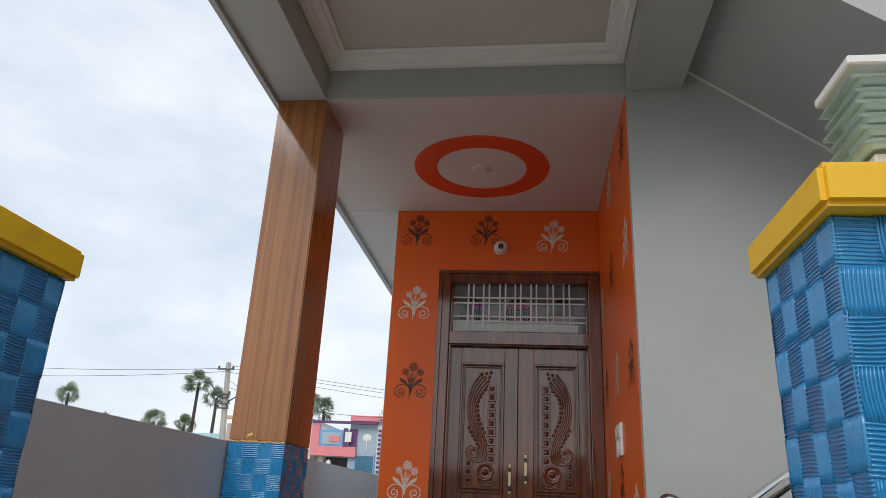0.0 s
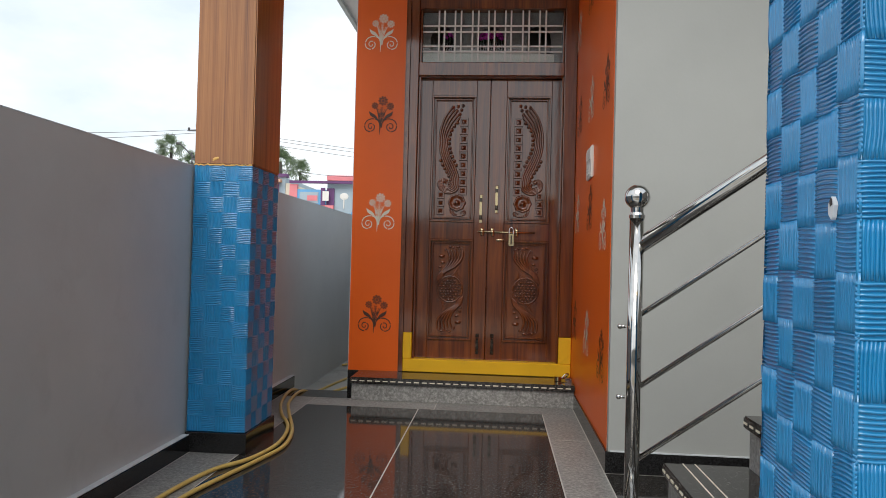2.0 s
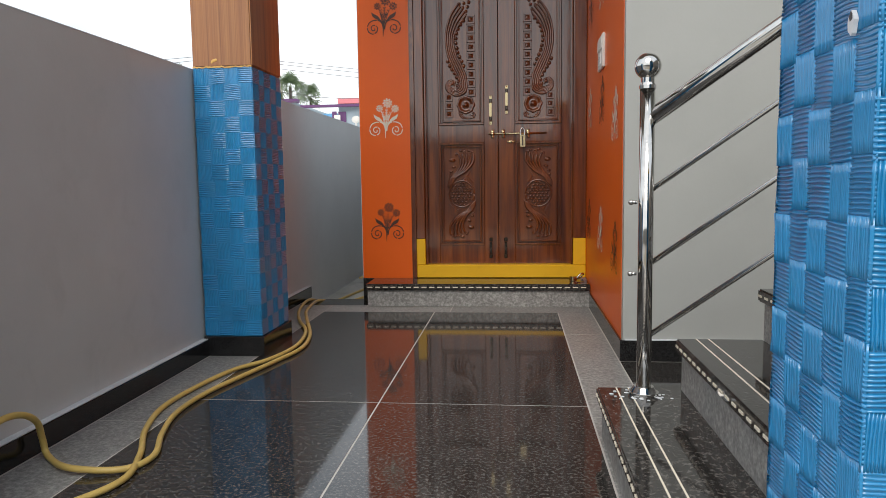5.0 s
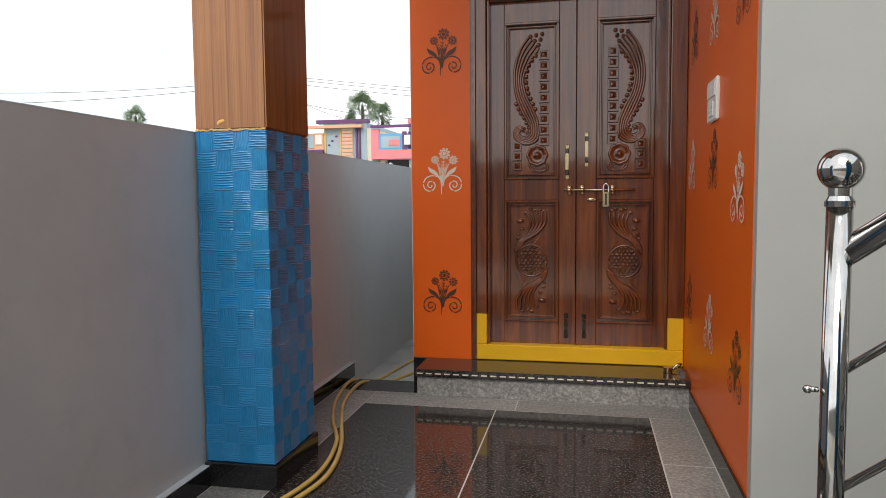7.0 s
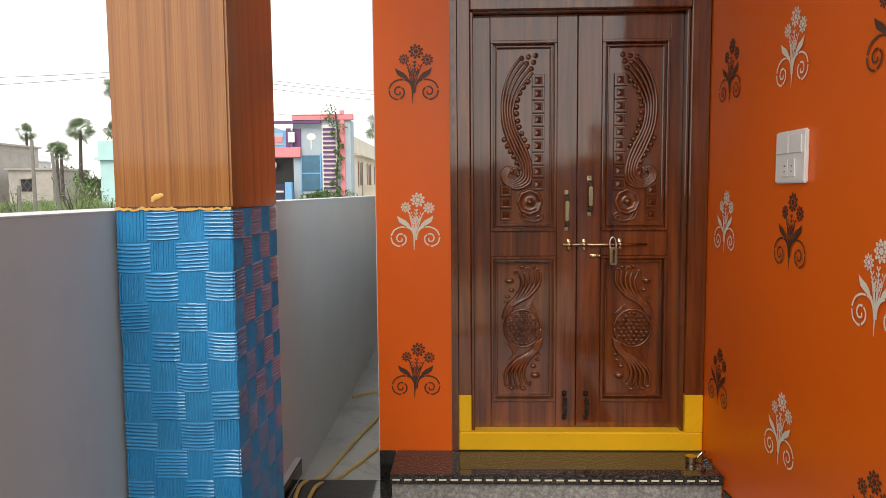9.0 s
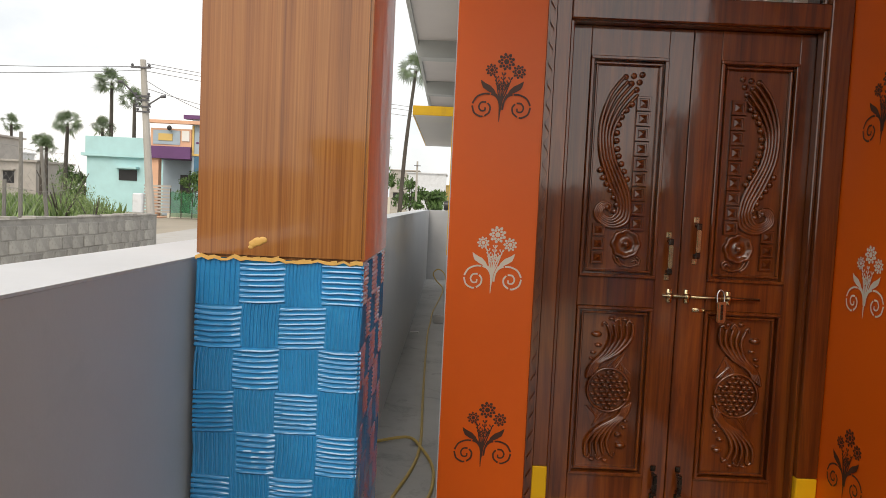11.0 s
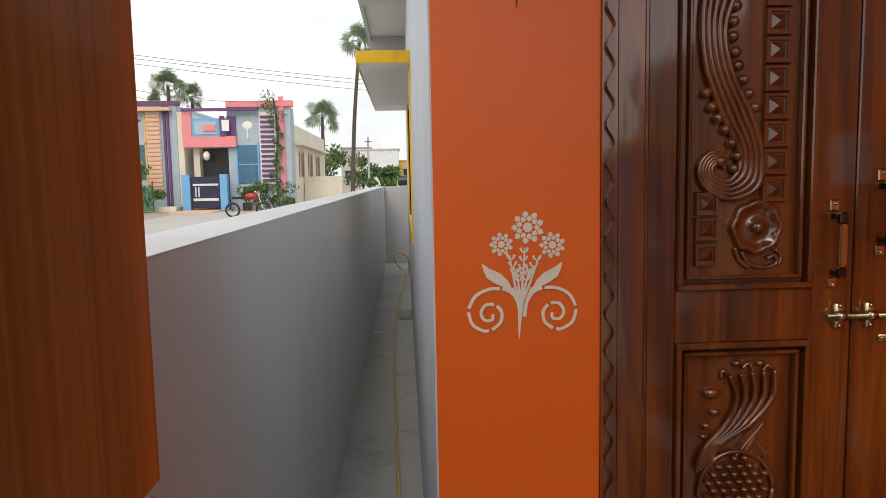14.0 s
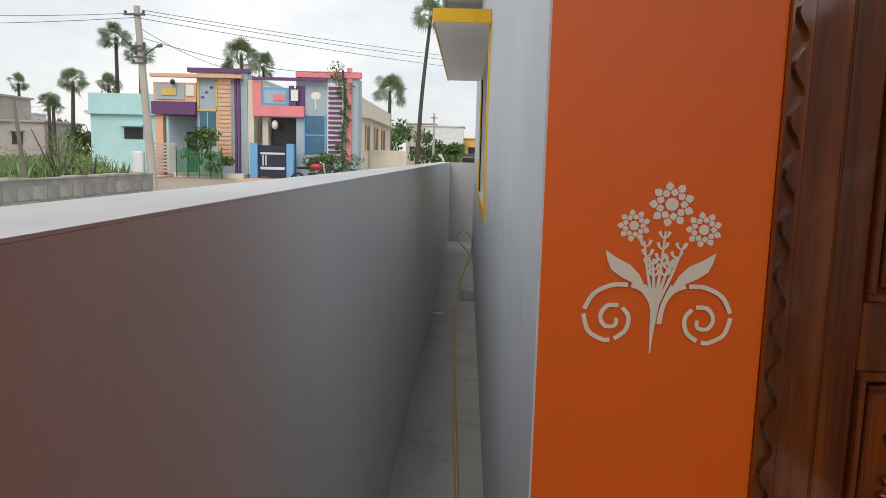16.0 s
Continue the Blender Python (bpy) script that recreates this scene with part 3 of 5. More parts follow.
    for pts in ([(262, 715), (275, 735), (300, 742), (322, 735), (318, 722), (305, 728)], [(250, 708), (258, 728), (275, 742)], [(325, 738), (330, 722), (318, 712)]):
        tube(bm, spline([at(a, b, 0.002) for a, b in pts], 5), 0.006, 6)
    part("flower", bm, M_DOOR, leaf, smooth=True)

    # lower panel: woven disc between two plumes
    def Lw(px, py, h=0.0):
        return (cx + s * (px - 245) * 0.00152, 5.637 - h, 1.159 - (py - 38) * 0.00162)

    bm = bmesh.new()
    for i in range(9):
        for j in range(7):
            px, py = 243 + (j - 3 + 0.5 * (i % 2)) * 17 - 4, 270 + (i - 4) * 12.5
            if ((px - 243) / 56) ** 2 + ((py - 270) / 56) ** 2 < 0.92:
                ball(bm, Lw(px, py, 0.008), 0.0125, 8, (1.0, 1.0, 0.6))
    part("woven_disc", bm, M_DOOR, leaf, smooth=True)
    bm = bmesh.new()
    tube(bm, [Lw(243 + 62 * math.cos(math.tau * i / 32), 270 + 60 * math.sin(math.tau * i / 32), 0.006) for i in range(33)], 0.0065, 6)
    part("disc_ring", bm, M_DOOR, leaf, smooth=True)
    for f in (1, -1):
        def Q(px, py, h=0.0):
            return Lw(243 + f * (px - 243), 270 + f * (py - 270), h)
        bm = bmesh.new()
        ribs(bm, [(176, 240), (188, 205), (225, 165), (240, 125), (228, 90)], [(196, 225), (215, 195), (265, 165), (300, 125), (302, 84)], 5, lambda a, b: Q(a, b, 0.010), 0.0082, 6)
        for pts in ([(302, 84), (292, 78), (286, 88)], [(270, 88), (262, 74), (250, 82)], [(228, 90), (218, 84), (216, 96)]):
            tube(bm, spline([Q(a, b, 0.002) for a, b in pts], 4), 0.006, 6)
        part("lower_plume", bm, M_DOOR, leaf, smooth=True)
        bm = bmesh.new()
        for px, py, r in ((199, 117, 0.020), (206, 147, 0.013), (192, 168, 0.011), (188, 185, 0.009), (241, 73, 0.012), (280, 74, 0.011)):
            ball(bm, Q(px, py, 0.004), r, 10, (1.25, 0.9, 0.75))
        part("seed_row", bm, M_DOOR, leaf, smooth=True)
        bm = bmesh.new()
        prism(bm, [(cx + s * (q[0] - 245) * 0.00152, 1.159 - (q[1] - 38) * 0.00162) for q in [(243 + f * a, 270 + f * b) for a, b in ((-8, -62), (38, -108), (68, -46), (40, -52))]], P_front, 5.642, 5.632)
        for i in range(6):
            tube(bm, [Q(283 - 3 * i + 3, 168 + 5 * i, 0.006), Q(243 + 12 * i, 215 + abs(i - 1) * 2, 0.006)], 0.0028, 5)
        part("fan", bm, M_DOOR, leaf)
    return leaf


def pull_handle(leaf, x, z0, z1, name, material, label):
    bm = bmesh.new()
    for z, s in ((z0 + 0.012, 1), (z1 - 0.012, -1)):
        box(bm, x - 0.012, x + 0.012, 5.614, 5.62, z - 0.014, z + 0.014, 0.003)
        ball(bm, (x, 5.613, z - s * 0.004), 0.004, 8)
    mid = (z0 + z1) / 2
    box(bm, x - 0.0095, x + 0.0095, 5.574, 5.590, mid - (z1 - z0) * 0.24, mid + (z1 - z0) * 0.24, 0.004, 2)
    part(name, bm, material, leaf, label)
    bm = bmesh.new()
    for s in (-1, 1):
        e = mid + s * ((z1 - z0) * 0.24 + 0.0005)
        w = mid + s * ((z1 - z0) / 2 - 0.027)
        box(bm, x - 0.010, x + 0.010, 5.575, 5.591, min(e, w), max(e, w), 0.003)
        box(bm, x - 0.007, x + 0.007, 5.5915, 5.62, min(e, w) + 0.004 if s < 0 else max(e, w) - 0.018, min(e, w) + 0.018 if s < 0 else max(e, w) - 0.004, 0.002)
    part("handle_bracket", bm, M_HANDLE, leaf, "dark handle ends")


def entrance_door():
    d = thing("double_door", (0.013, 5.55, 0.165), "carved dark teak double door with brass fittings, closed and padlocked", "door")
    bm = bmesh.new()
    L, R = -0.588, 0.6475
    for x0, x1 in ((L, -0.522), (0.556, R)):
        box(bm, x0, x1, 5.540, 5.70, 0.456, 2.944, 0.004)
    box(bm, -0.5215, 0.5555, 5.5405, 5.70, 2.872, 2.9435, 0.004)
    box(bm, -0.5215, 0.5555, 5.5405, 5.70, 2.372, 2.474, 0.005)
    for x0, x1 in ((-0.5218, -0.505), (0.540, 0.5558)):
        box(bm, x0, x1, 5.565, 5.617, 0.262, 2.3715, 0.004)
        box(bm, x0, x1, 5.575, 5.60, 2.4745, 2.8715, 0.004)
    box(bm, -0.5048, 0.5398, 5.5655, 5.617, 2.3665, 2.3715)
    part("frame", bm, M_DOOR, d, "moulded brown teak frame")
    bm = bmesh.new()
    box(bm, -0.621, L - 0.001, 5.5462, 5.70, 0.166, 2.9435)
    box(bm, L, R, 5.5464, 5.56, 2.9445, 2.975)
    box(bm, -0.621, L - 0.0005, 5.5464, 5.56, 2.9442, 2.975)
    wave = lambda q: 0.0095 * math.sin(q * 74)
    box(bm, -0.6213, -0.6183, 5.537, 5.5461, 0.167, 2.976)
    zs = [0.168 + i * 0.0106 for i in range(262)]
    for p, q in zip(zs, zs[1:]):
        prism(bm, [(-0.6035 + wave(p), p), (-0.5885, p), (-0.5885, q), (-0.6035 + wave(q), q)], P_front, 5.546, 5.532)
    xs = [-0.588 + i * 0.0106 for i in range(117)]
    for p, q in zip(xs, xs[1:]):
        prism(bm, [(p, 2.9455), (q, 2.9455), (q, 2.9605 + wave(q)), (p, 2.9605 + wave(p))], P_front, 5.5462, 5.532)
    part("wavy_border", bm, M_DOOR, d, "wave-carved border strip")
    bm = bmesh.new()
    box(bm, L, R, 5.539, 5.70, 0.166, 0.2615, 0.005)
    box(bm, L, -0.5225, 5.539, 5.70, 0.262, 0.455, 0.004)
    box(bm, 0.5565, R, 5.539, 5.70, 0.262, 0.455, 0.004)
    part("threshold", bm, M_YELLOW, d, "yellow painted sill and frame feet")
    a = door_leaf(d, -0.519, 0.0165, -0.2525, 1)
    b = door_leaf(d, 0.0195, 0.554, 0.307, -1)
    pull_handle(a, -0.036, 1.285, 1.495, "pull_handle", M_BRASS, "brass and black pull handle")
    pull_handle(b, 0.080, 1.36, 1.565, "pull_handle", M_BRASS, "brass and black pull handle")
    pull_handle(a, -0.040, 0.305, 0.455, "lower_handle", M_HANDLE, "dark metal pull")
    pull_handle(b, 0.070, 0.305, 0.455, "lower_handle", M_HANDLE, "dark metal pull")
    bm = bmesh.new()
    cyl(bm, (-0.055, 5.60, 1.218), (0.368, 5.60, 1.218), 0.0065, 12)
    for x in (-0.022, 0.055, 0.235):
        box(bm, x - 0.012, x + 0.012, 5.605, 5.62, 1.187, 1.249, 0.003)
        cyl(bm, (x - 0.011, 5.601, 1.218), (x + 0.011, 5.601, 1.218), 0.012, 12)
        for z in (1.194, 1.242):
            ball(bm, (x, 5.604, z), 0.0055, 8)
    box(bm, 0.083, 0.140, 5.612, 5.62, 1.150, 1.168, 0.002)
    for x in (0.09, 0.112, 0.133):
        ball(bm, (x, 5.611, 1.159), 0.006, 8)
    part("slide_bolt", bm, M_BRASS, b, "brass slide bolt", True)
    # fanlight
    bm = bmesh.new()
    box(bm, -0.504, 0.539, 5.600, 5.604, 2.476, 2.870)
    g = part("fanlight_pane", bm, M_GLASS, d, "clear fanlight glass")
    g.visible_shadow = False
    bm = bmesh.new()
    for x in (-0.382, -0.341, -0.261, -0.216, -0.131, -0.087, -0.010, 0.034, 0.115, 0.157, 0.244, 0.289, 0.369, 0.414):
        box(bm, x - 0.006, x + 0.006, 5.580, 5.588, 2.475, 2.871)
    for z in (2.759, 2.714, 2.605, 2.565):
        box(bm, -0.504, 0.539, 5.5885, 5.594, z - 0.006, z + 0.006)
    part("fanlight_grille", bm, M_WHITE_PL, d, "white painted iron grille")
    bm = bmesh.new()
    prism(bm, [(-0.50, 2.476), (0.48, 2.476), (0.48, 2.55), (0.1, 2.575), (-0.2, 2.58), (-0.50, 2.565)], P_front, 5.606, 5.609)
    part("blind", bm, M_WHITE_PL, d, "white blind across the lower fanlight")
    # pale board behind the grille with three arched openings
    bm = bmesh.new()
    arches = ((-0.445, -0.275), (-0.085, 0.108), (0.275, 0.455))
    left = -0.5035
    for a0, a1 in arches + ((0.5385, None),):
        prism(bm, [(left, 2.477), (a0, 2.477), (a0, 2.869), (left, 2.869)], P_front, 5.622, 5.630)
        if a1 is not None:
            mid, rad = (a0 + a1) / 2, (a1 - a0) / 2
            arc = [(mid - rad * math.cos(math.pi * i / 12), 2.66 + 0.105 * math.sin(math.pi * i / 12)) for i in range(13)]
            for p, q in zip(arc, arc[1:]):
                prism(bm, [p, q, (q[0], 2.869), (p[0], 2.869)], P_front, 5.622, 5.630)
            left = a1
    part("arched_board", bm, M_BOARD, d, "grey board with arched openings behind the grille")


def garland(x):
    g = thing("garland", (x, 5.69, 2.68), "magenta paper flower garland behind the fanlight", "garland", "garlands behind the fanlight")
    rnd2 = random.Random(int(x * 1000) + 2000)
    bm = bmesh.new()
    for k in range(26):
        ball(bm, (x + rnd2.uniform(-0.06, 0.05), 5.69 + rnd2.uniform(-0.012, 0.012), 2.712 + rnd2.uniform(-0.02, 0.03)), rnd2.uniform(0.010, 0.018), 6)
    part("blossoms", bm, M_MAGENTA, g)
    bm = bmesh.new()
    for k in range(6):
        tube(bm, [(x - 0.045 + k * 0.018, 5.69, 2.715), (x - 0.05 + k * 0.02, 5.69, 2.60)], 0.008, 5)
    part("tassels", bm, M_BLACK, g)


M_BOARD = paint("grey_board", (0.26, 0.25, 0.26), 0.6, 0.08)
M_MAGENTA = paint("magenta_paper", (0.75, 0.04, 0.55), 0.7, 0.1)


M_HANDLE = metal("dark_metal", (0.10, 0.085, 0.07), 0.25)
entrance_door()
for x in (-0.29, -0.03, 0.05):
    garland(x)


def padlock(x, z):
    p = thing("padlock", (x, 5.59, z), "brass padlock hanging on the slide bolt", "padlock")
    bm = bmesh.new()
    box(bm, x - 0.019, x + 0.019, 5.566, 5.590, z - 0.012, z + 0.078, 0.004, 2)
    part("body", bm, M_BRASS, p)
    bm = bmesh.new()
    box(bm, x - 0.005, x + 0.005, 5.563, 5.566, z + 0.0, z + 0.066, 0.001)
    part("keyhole_plate", bm, M_HANDLE, p)
    bm = bmesh.new()
    tube(bm, spline([(x - 0.015, 5.583, z + 0.07), (x - 0.014, 5.588, z + 0.11), (x, 5.590, z + 0.128), (x + 0.014, 5.588, z + 0.11), (x + 0.015, 5.583, z + 0.07)], 5), 0.0045, 8)
    part("shackle", bm, M_STEEL, p, "steel shackle", True)


padlock(0.195, 1.128)


# painted flower stencils
def motif_meshes(material):
    """Flat painted pieces of one stencil: name and mesh of each."""
    K = 0.00092
    out = []
    bm = bmesh.new()

    def T(px, py):
        return ((px - 1163) * K, (470 - py) * K)

    coat = 0.0

    def flat(pts):
        bm.faces.new([bm.verts.new((u, -coat, v)) for u, v in pts])

    def ribbon(pts, w0, w1):
        nonlocal coat
        coat += 0.00006
        c = spline([(*T(*p), 0) for p in pts], 6)
        n = len(c) - 1
        side = []
        for i, p in enumerate(c):
            d = (c[min(i + 1, n)] - c[max(i - 1, 0)]).normalized()
            w = (w0 + (w1 - w0) * i / n) * K / 2
            side.append((p + Vector((-d.y, d.x, 0)) * w, p - Vector((-d.y, d.x, 0)) * w))
        for (a, b), (c2, d2) in zip(side, side[1:]):
            flat([(a.x, a.y), (b.x, b.y), (d2.x, d2.y), (c2.x, c2.y)])

    def flower(px, py, r, n):
        cx, cy = T(px, py)
        R = r * K
        flat([(cx + R * 0.30 * math.cos(math.tau * i / 12), cy + R * 0.30 * math.sin(math.tau * i / 12)) for i in range(12)])
        for ring_r, off, w, ln in ((0.55, 0, 0.17, 0.19), (0.82, 0.5, 0.19, 0.21)):
            for i in range(n):
                a = math.tau * (i + off) / n
                ca, sa = math.cos(a), math.sin(a)
                q = [(-ln, 0), (-ln * 0.3, w), (ln * 0.4, w * 0.8), (ln, 0), (ln * 0.4, -w * 0.8), (-ln * 0.3, -w)]
                flat([(cx + R * ((ring_r + u) * ca - v * sa), cy + R * ((ring_r + u) * sa + v * ca)) for u, v in q])

    def close(name):
        nonlocal bm
        me = mesh_of(name, bm)
        me.materials.append(material)
        out.append((name, me))
        bm = bmesh.new()

    for px, py, r in ((1178, 353, 40), (1113, 393, 29), (1238, 397, 32)):
        flower(px, py, r, 9)
        close("blossom")
    ribbon([(1155, 628), (1156, 590), (1158, 560), (1160, 530)], 2, 17)
    ribbon([(1160, 545), (1163, 500), (1168, 440)], 9, 4)
    for top in ((1170, 402), (1133, 420), (1205, 424), (1150, 455), (1186, 452)):
        ribbon([(1159, 545), ((1158 + top[0]) / 2 + (top[0] - 1165) * 0.06, 485), top], 7, 3.5)
        for k in (0.55, 0.72, 0.89):
            bx, by = 1158 + (top[0] - 1158) * k, 520 + (top[1] - 520) * k
            for sgn in (-1, 1):
                ribbon([(bx, by), (bx + sgn * 6, by - 5), (bx + sgn * 9, by - 13)], 2, 7)
    close("stem")
    for sgn in (-1, 1):
        f = lambda px: 1163 - sgn * (px - 1163)
        ribbon([(f(1158), 572), (f(1152), 535), (f(1136), 511), (f(1114), 501)], 9, 8)
        ribbon([(f(1156), 556), (f(1150), 528), (f(1138), 500)], 8, 7)
        ribbon([(f(1108), 501), (f(1080), 502), (f(1048), 518), (f(1031), 548)], 8, 8)
        ribbon([(f(1030), 557), (f(1040), 588), (f(1066), 604), (f(1080), 604)], 8, 8)
        ribbon([(f(1088), 602), (f(1108), 585), (f(1112), 560), (f(1100), 543)], 8, 8)
        ribbon([(f(1093), 539), (f(1072), 541), (f(1061), 560), (f(1070), 578), (f(1088), 577), (f(1090), 563)], 8, 7)
        close("scroll")
        coat += 0.00006
        flat([T(*p) for p in ((f(1064), 438), (f(1085), 452), (f(1110), 464), (f(1128), 482), (f(1143), 512), (f(1122), 500), (f(1095), 487), (f(1076), 474), (f(1068), 456))])
        close("leaf")
    bm.free()
    return out


STENCIL = {"cream": motif_meshes(M_CREAM), "brown": motif_meshes(M_BROWN)}


def stencil(tone, m):
    ob = new("flower_stencil")
    ob.empty_display_size = 0.1
    ob.matrix_basis = m
    for name, me in STENCIL[tone]:
        piece = new(name, me)
        piece.parent = ob
    return tagged(ob, "%s painted flower stencil with scrolled stems on the orange wall" % tone, "wall stencil", "flower stencils on the porch walls")


for tone, x, top in (("brown", -0.82, 3.459), ("brown", -0.25, 3.456), ("cream", 0.285, 3.41), ("cream", -0.812, 2.835), ("brown", -0.80, 2.215), ("cream", -0.80, 1.487), ("brown", -0.806, 0.725)):
    stencil(tone, pose(x, 5.548, top - 0.1425))
for tone, y, top in (("brown", 5.29, 2.163), ("cream", 4.69, 2.146), ("cream", 5.31, 1.485), ("brown", 4.665, 1.477), ("cream", 4.115, 1.345), ("brown", 5.345, 0.745),
                     ("cream", 4.70, 0.72), ("brown", 4.10, 0.664), ("brown", 4.08, 3.43), ("cream", 4.76, 3.45), ("cream", 4.09, 2.815), ("brown", 4.80, 2.86), ("cream", 5.42, 2.80), ("brown", 4.09, 2.10)):
    stencil(tone, pose(0.648, y, top - 0.1425, 0, 0, -90))
# ---- porch: steps, skirting, railing, small things ----
def dashes(parent, a, b, y, z, step=0.055, long=0.035):
    bm = bmesh.new()
    box(bm, 0, long, 0, 0.004, -0.0035, 0.0035)
    me = mesh_of("inlay_dash", bm)
    me.materials.append(M_CREAM)
    x = a
    while x + long < b:
        ob = new("inlay_dash", me)
        ob.parent = parent
        ob.matrix_parent_inverse = base_of(parent).inverted()
        ob.matrix_basis = Matrix.Translation((x, y, z))
        x += step


def door_step():
    s = thing("door_step", (-0.14, 5.4, 0), "entrance step with a polished black granite top and grey granite riser", "step")
    bm = bmesh.new()
    box(bm, -0.905, 0.646, 5.255, 5.549, 0.0, 0.118, 0.003)
    box(bm, -0.621, 0.6475, 5.5495, 5.80, 0.0, 0.118)
    part("riser", bm, M_GREY_GR, s, "speckled grey granite riser")
    bm = bmesh.new()
    box(bm, -0.912, 0.647, 5.232, 5.549, 0.1185, 0.164, 0.006, 2)
    box(bm, -0.621, 0.6475, 5.5495, 5.80, 0.1185, 0.1645)
    part("top_slab", bm, M_BLACK_GR, s, "polished black granite slab")
    dashes(s, -0.90, 0.64, 5.2295, 0.141)


door_step()

bm = boxes((-1.459, -1.424, 2.02, 3.815, 0.001, 0.085, 0.002), (-1.459, -1.424, 4.262, 5.63, 0.001, 0.085, 0.002))
fillet = boxes((-1.4595, -1.427, 2.02, 3.815, 0.0855, 0.091, 0.002), (-1.4595, -1.427, 4.262, 5.63, 0.0855, 0.091, 0.002))
box(fillet, 0.66, 4.1, 3.8085, 3.8194, 0.1035, 0.109)
solid("trim_fillet", fillet, M_COPING, "thin white cement fillet on top of the skirting", "trim")
solid("baseboard_left", bm, M_SKIRT, "polished black granite skirting on the boundary wall", "skirting")
bm = boxes((0.6385, 0.6495, 3.81, 5.229, 0.001, 0.103, 0.002), (0.638, 4.1, 3.809, 3.8195, 0.001, 0.103, 0.002), (-0.9965, -0.914, 5.539, 5.5495, -0.012, 0.163, 0.002))
solid("baseboard_right", bm, M_SKIRT, "polished black granite skirting round the porch", "skirting")


def stair_tread(i):
    x, z = 0.43 + GO * i, RISE * (i + 1)
    t = thing("stair_tread", (x, 2.36, z - 0.04), "polished black granite stair tread with white lines", "stair tread", "treads of the outdoor staircase")
    bm = bmesh.new()
    box(bm, x - 0.018, x + GO + 0.004, 1.932, 2.815, z - 0.0415, z, 0.005, 2)
    part("slab", bm, M_BLACK_GR, t)
    bm = bmesh.new()
    for o in (0.045, 0.085):
        box(bm, x + o, x + o + 0.005, 1.94, 2.81, z - 0.001, z + 0.0012)
    y = 1.95
    while y < 2.79:
        box(bm, x - 0.0205, x - 0.0165, y, y + 0.03, z - 0.025, z - 0.018)
        y += 0.055
    part("inlay", bm, M_CREAM, t, "white inlaid lines")


for i in range(9):
    stair_tread(i)


def railing():
    r = thing("stair_railing", (0.55, 2.735, 0.17), "polished stainless steel stair railing with a ball-topped post", "railing")
    for x in (0.555, 2.63):
        zb = 0.17 + (x - 0.555) * 0.66
        bm = bmesh.new()
        cyl(bm, (x, 2.735, zb), (x, 2.735, zb + 0.994), 0.0235, 28)
        post = part("post", bm, M_STEEL, r, smooth=True)
        bm = bmesh.new()
        cyl(bm, (x, 2.735, zb), (x, 2.735, zb + 0.012), 0.048, 28)
        cyl(bm, (x, 2.735, zb + 0.012), (x, 2.735, zb + 0.03), 0.042, 28, 0.032)
        part("base_flange", bm, M_STEEL, post)
        bm = bmesh.new()
        ball(bm, (x, 2.735, zb + 1.055), 0.041, 28)
        part("ball_finial", bm, M_STEEL, post, smooth=True)
        bm = bmesh.new()
        cyl(bm, (x, 2.735, zb + 0.985), (x, 2.735, zb + 0.996), 0.0262, 28)
        cyl(bm, (x, 2.735, zb + 0.996), (x, 2.735, zb + 1.005), 0.0245, 28, 0.020)
        cyl(bm, (x, 2.735, zb + 1.005), (x, 2.735, zb + 1.024), 0.0205, 24)
        part("collar", bm, M_STEEL, post)
        for z in (0.40, 0.63):
            bm = bmesh.new()
            cyl(bm, (x - 0.028, 2.735, zb + z), (x - 0.045, 2.735, zb + z), 0.006, 10)
            ball(bm, (x - 0.047, 2.735, zb + z), 0.009, 10)
            part("bolt", bm, M_STEEL, post, smooth=True)

    def rail(name, z, rad):
        bm = bmesh.new()
        cyl(bm, (0.565, 2.735, z), (2.62, 2.735, z + 2.055 * 0.70), rad, 18)
        part(name, bm, M_STEEL, r, smooth=True)

    rail("handrail", 1.065, 0.026)
    for z in (0.835, 0.60, 0.365):
        rail("lower_rail", z, 0.0085)
    rnd = random.Random(3)
    bm = bmesh.new()
    for i in range(40):
        a, q = rnd.uniform(0, math.tau), abs(rnd.gauss(0, 0.035)) + 0.04
        ball(bm, (0.555 + q * math.cos(a), 2.735 + q * 0.7 * math.sin(a), 0.1715), rnd.uniform(0.002, 0.006), 6, (1.4, 1.2, 0.4))
    tagged(part("cement_crumbs", bm, M_COPING, r, "white cement crumbs at the post foot"), kind="stuff")


railing()


def switch_plate():
    s = thing("switchboard", (0.65, 4.66, 1.5), "white plastic switchboard with two rockers on the orange wall", "switch")
    bm = bmesh.new()
    box(bm, 0.634, 0.6497, 4.545, 4.775, 1.512, 1.703, 0.005, 2)
    part("plate", bm, M_WHITE_PL, s)
    for y0, y1, z0, z1 in ((4.565, 4.66, 1.62, 1.685), (4.665, 4.755, 1.62, 1.685), (4.61, 4.655, 1.535, 1.60), (4.665, 4.71, 1.535, 1.60)):
        bm = bmesh.new()
        box(bm, 0.629, 0.634, y0, y1, z0, z1, 0.002)
        part("rocker", bm, M_WHITE_PL, s)
    for y, z in ((4.632, 1.575), (4.632, 1.555), (4.687, 1.575), (4.687, 1.555)):
        bm = bmesh.new()
        cyl(bm, (0.6292, y, z), (0.6275, y, z), 0.003, 8)
        part("socket_hole", bm, M_BLACK, s)


switch_plate()


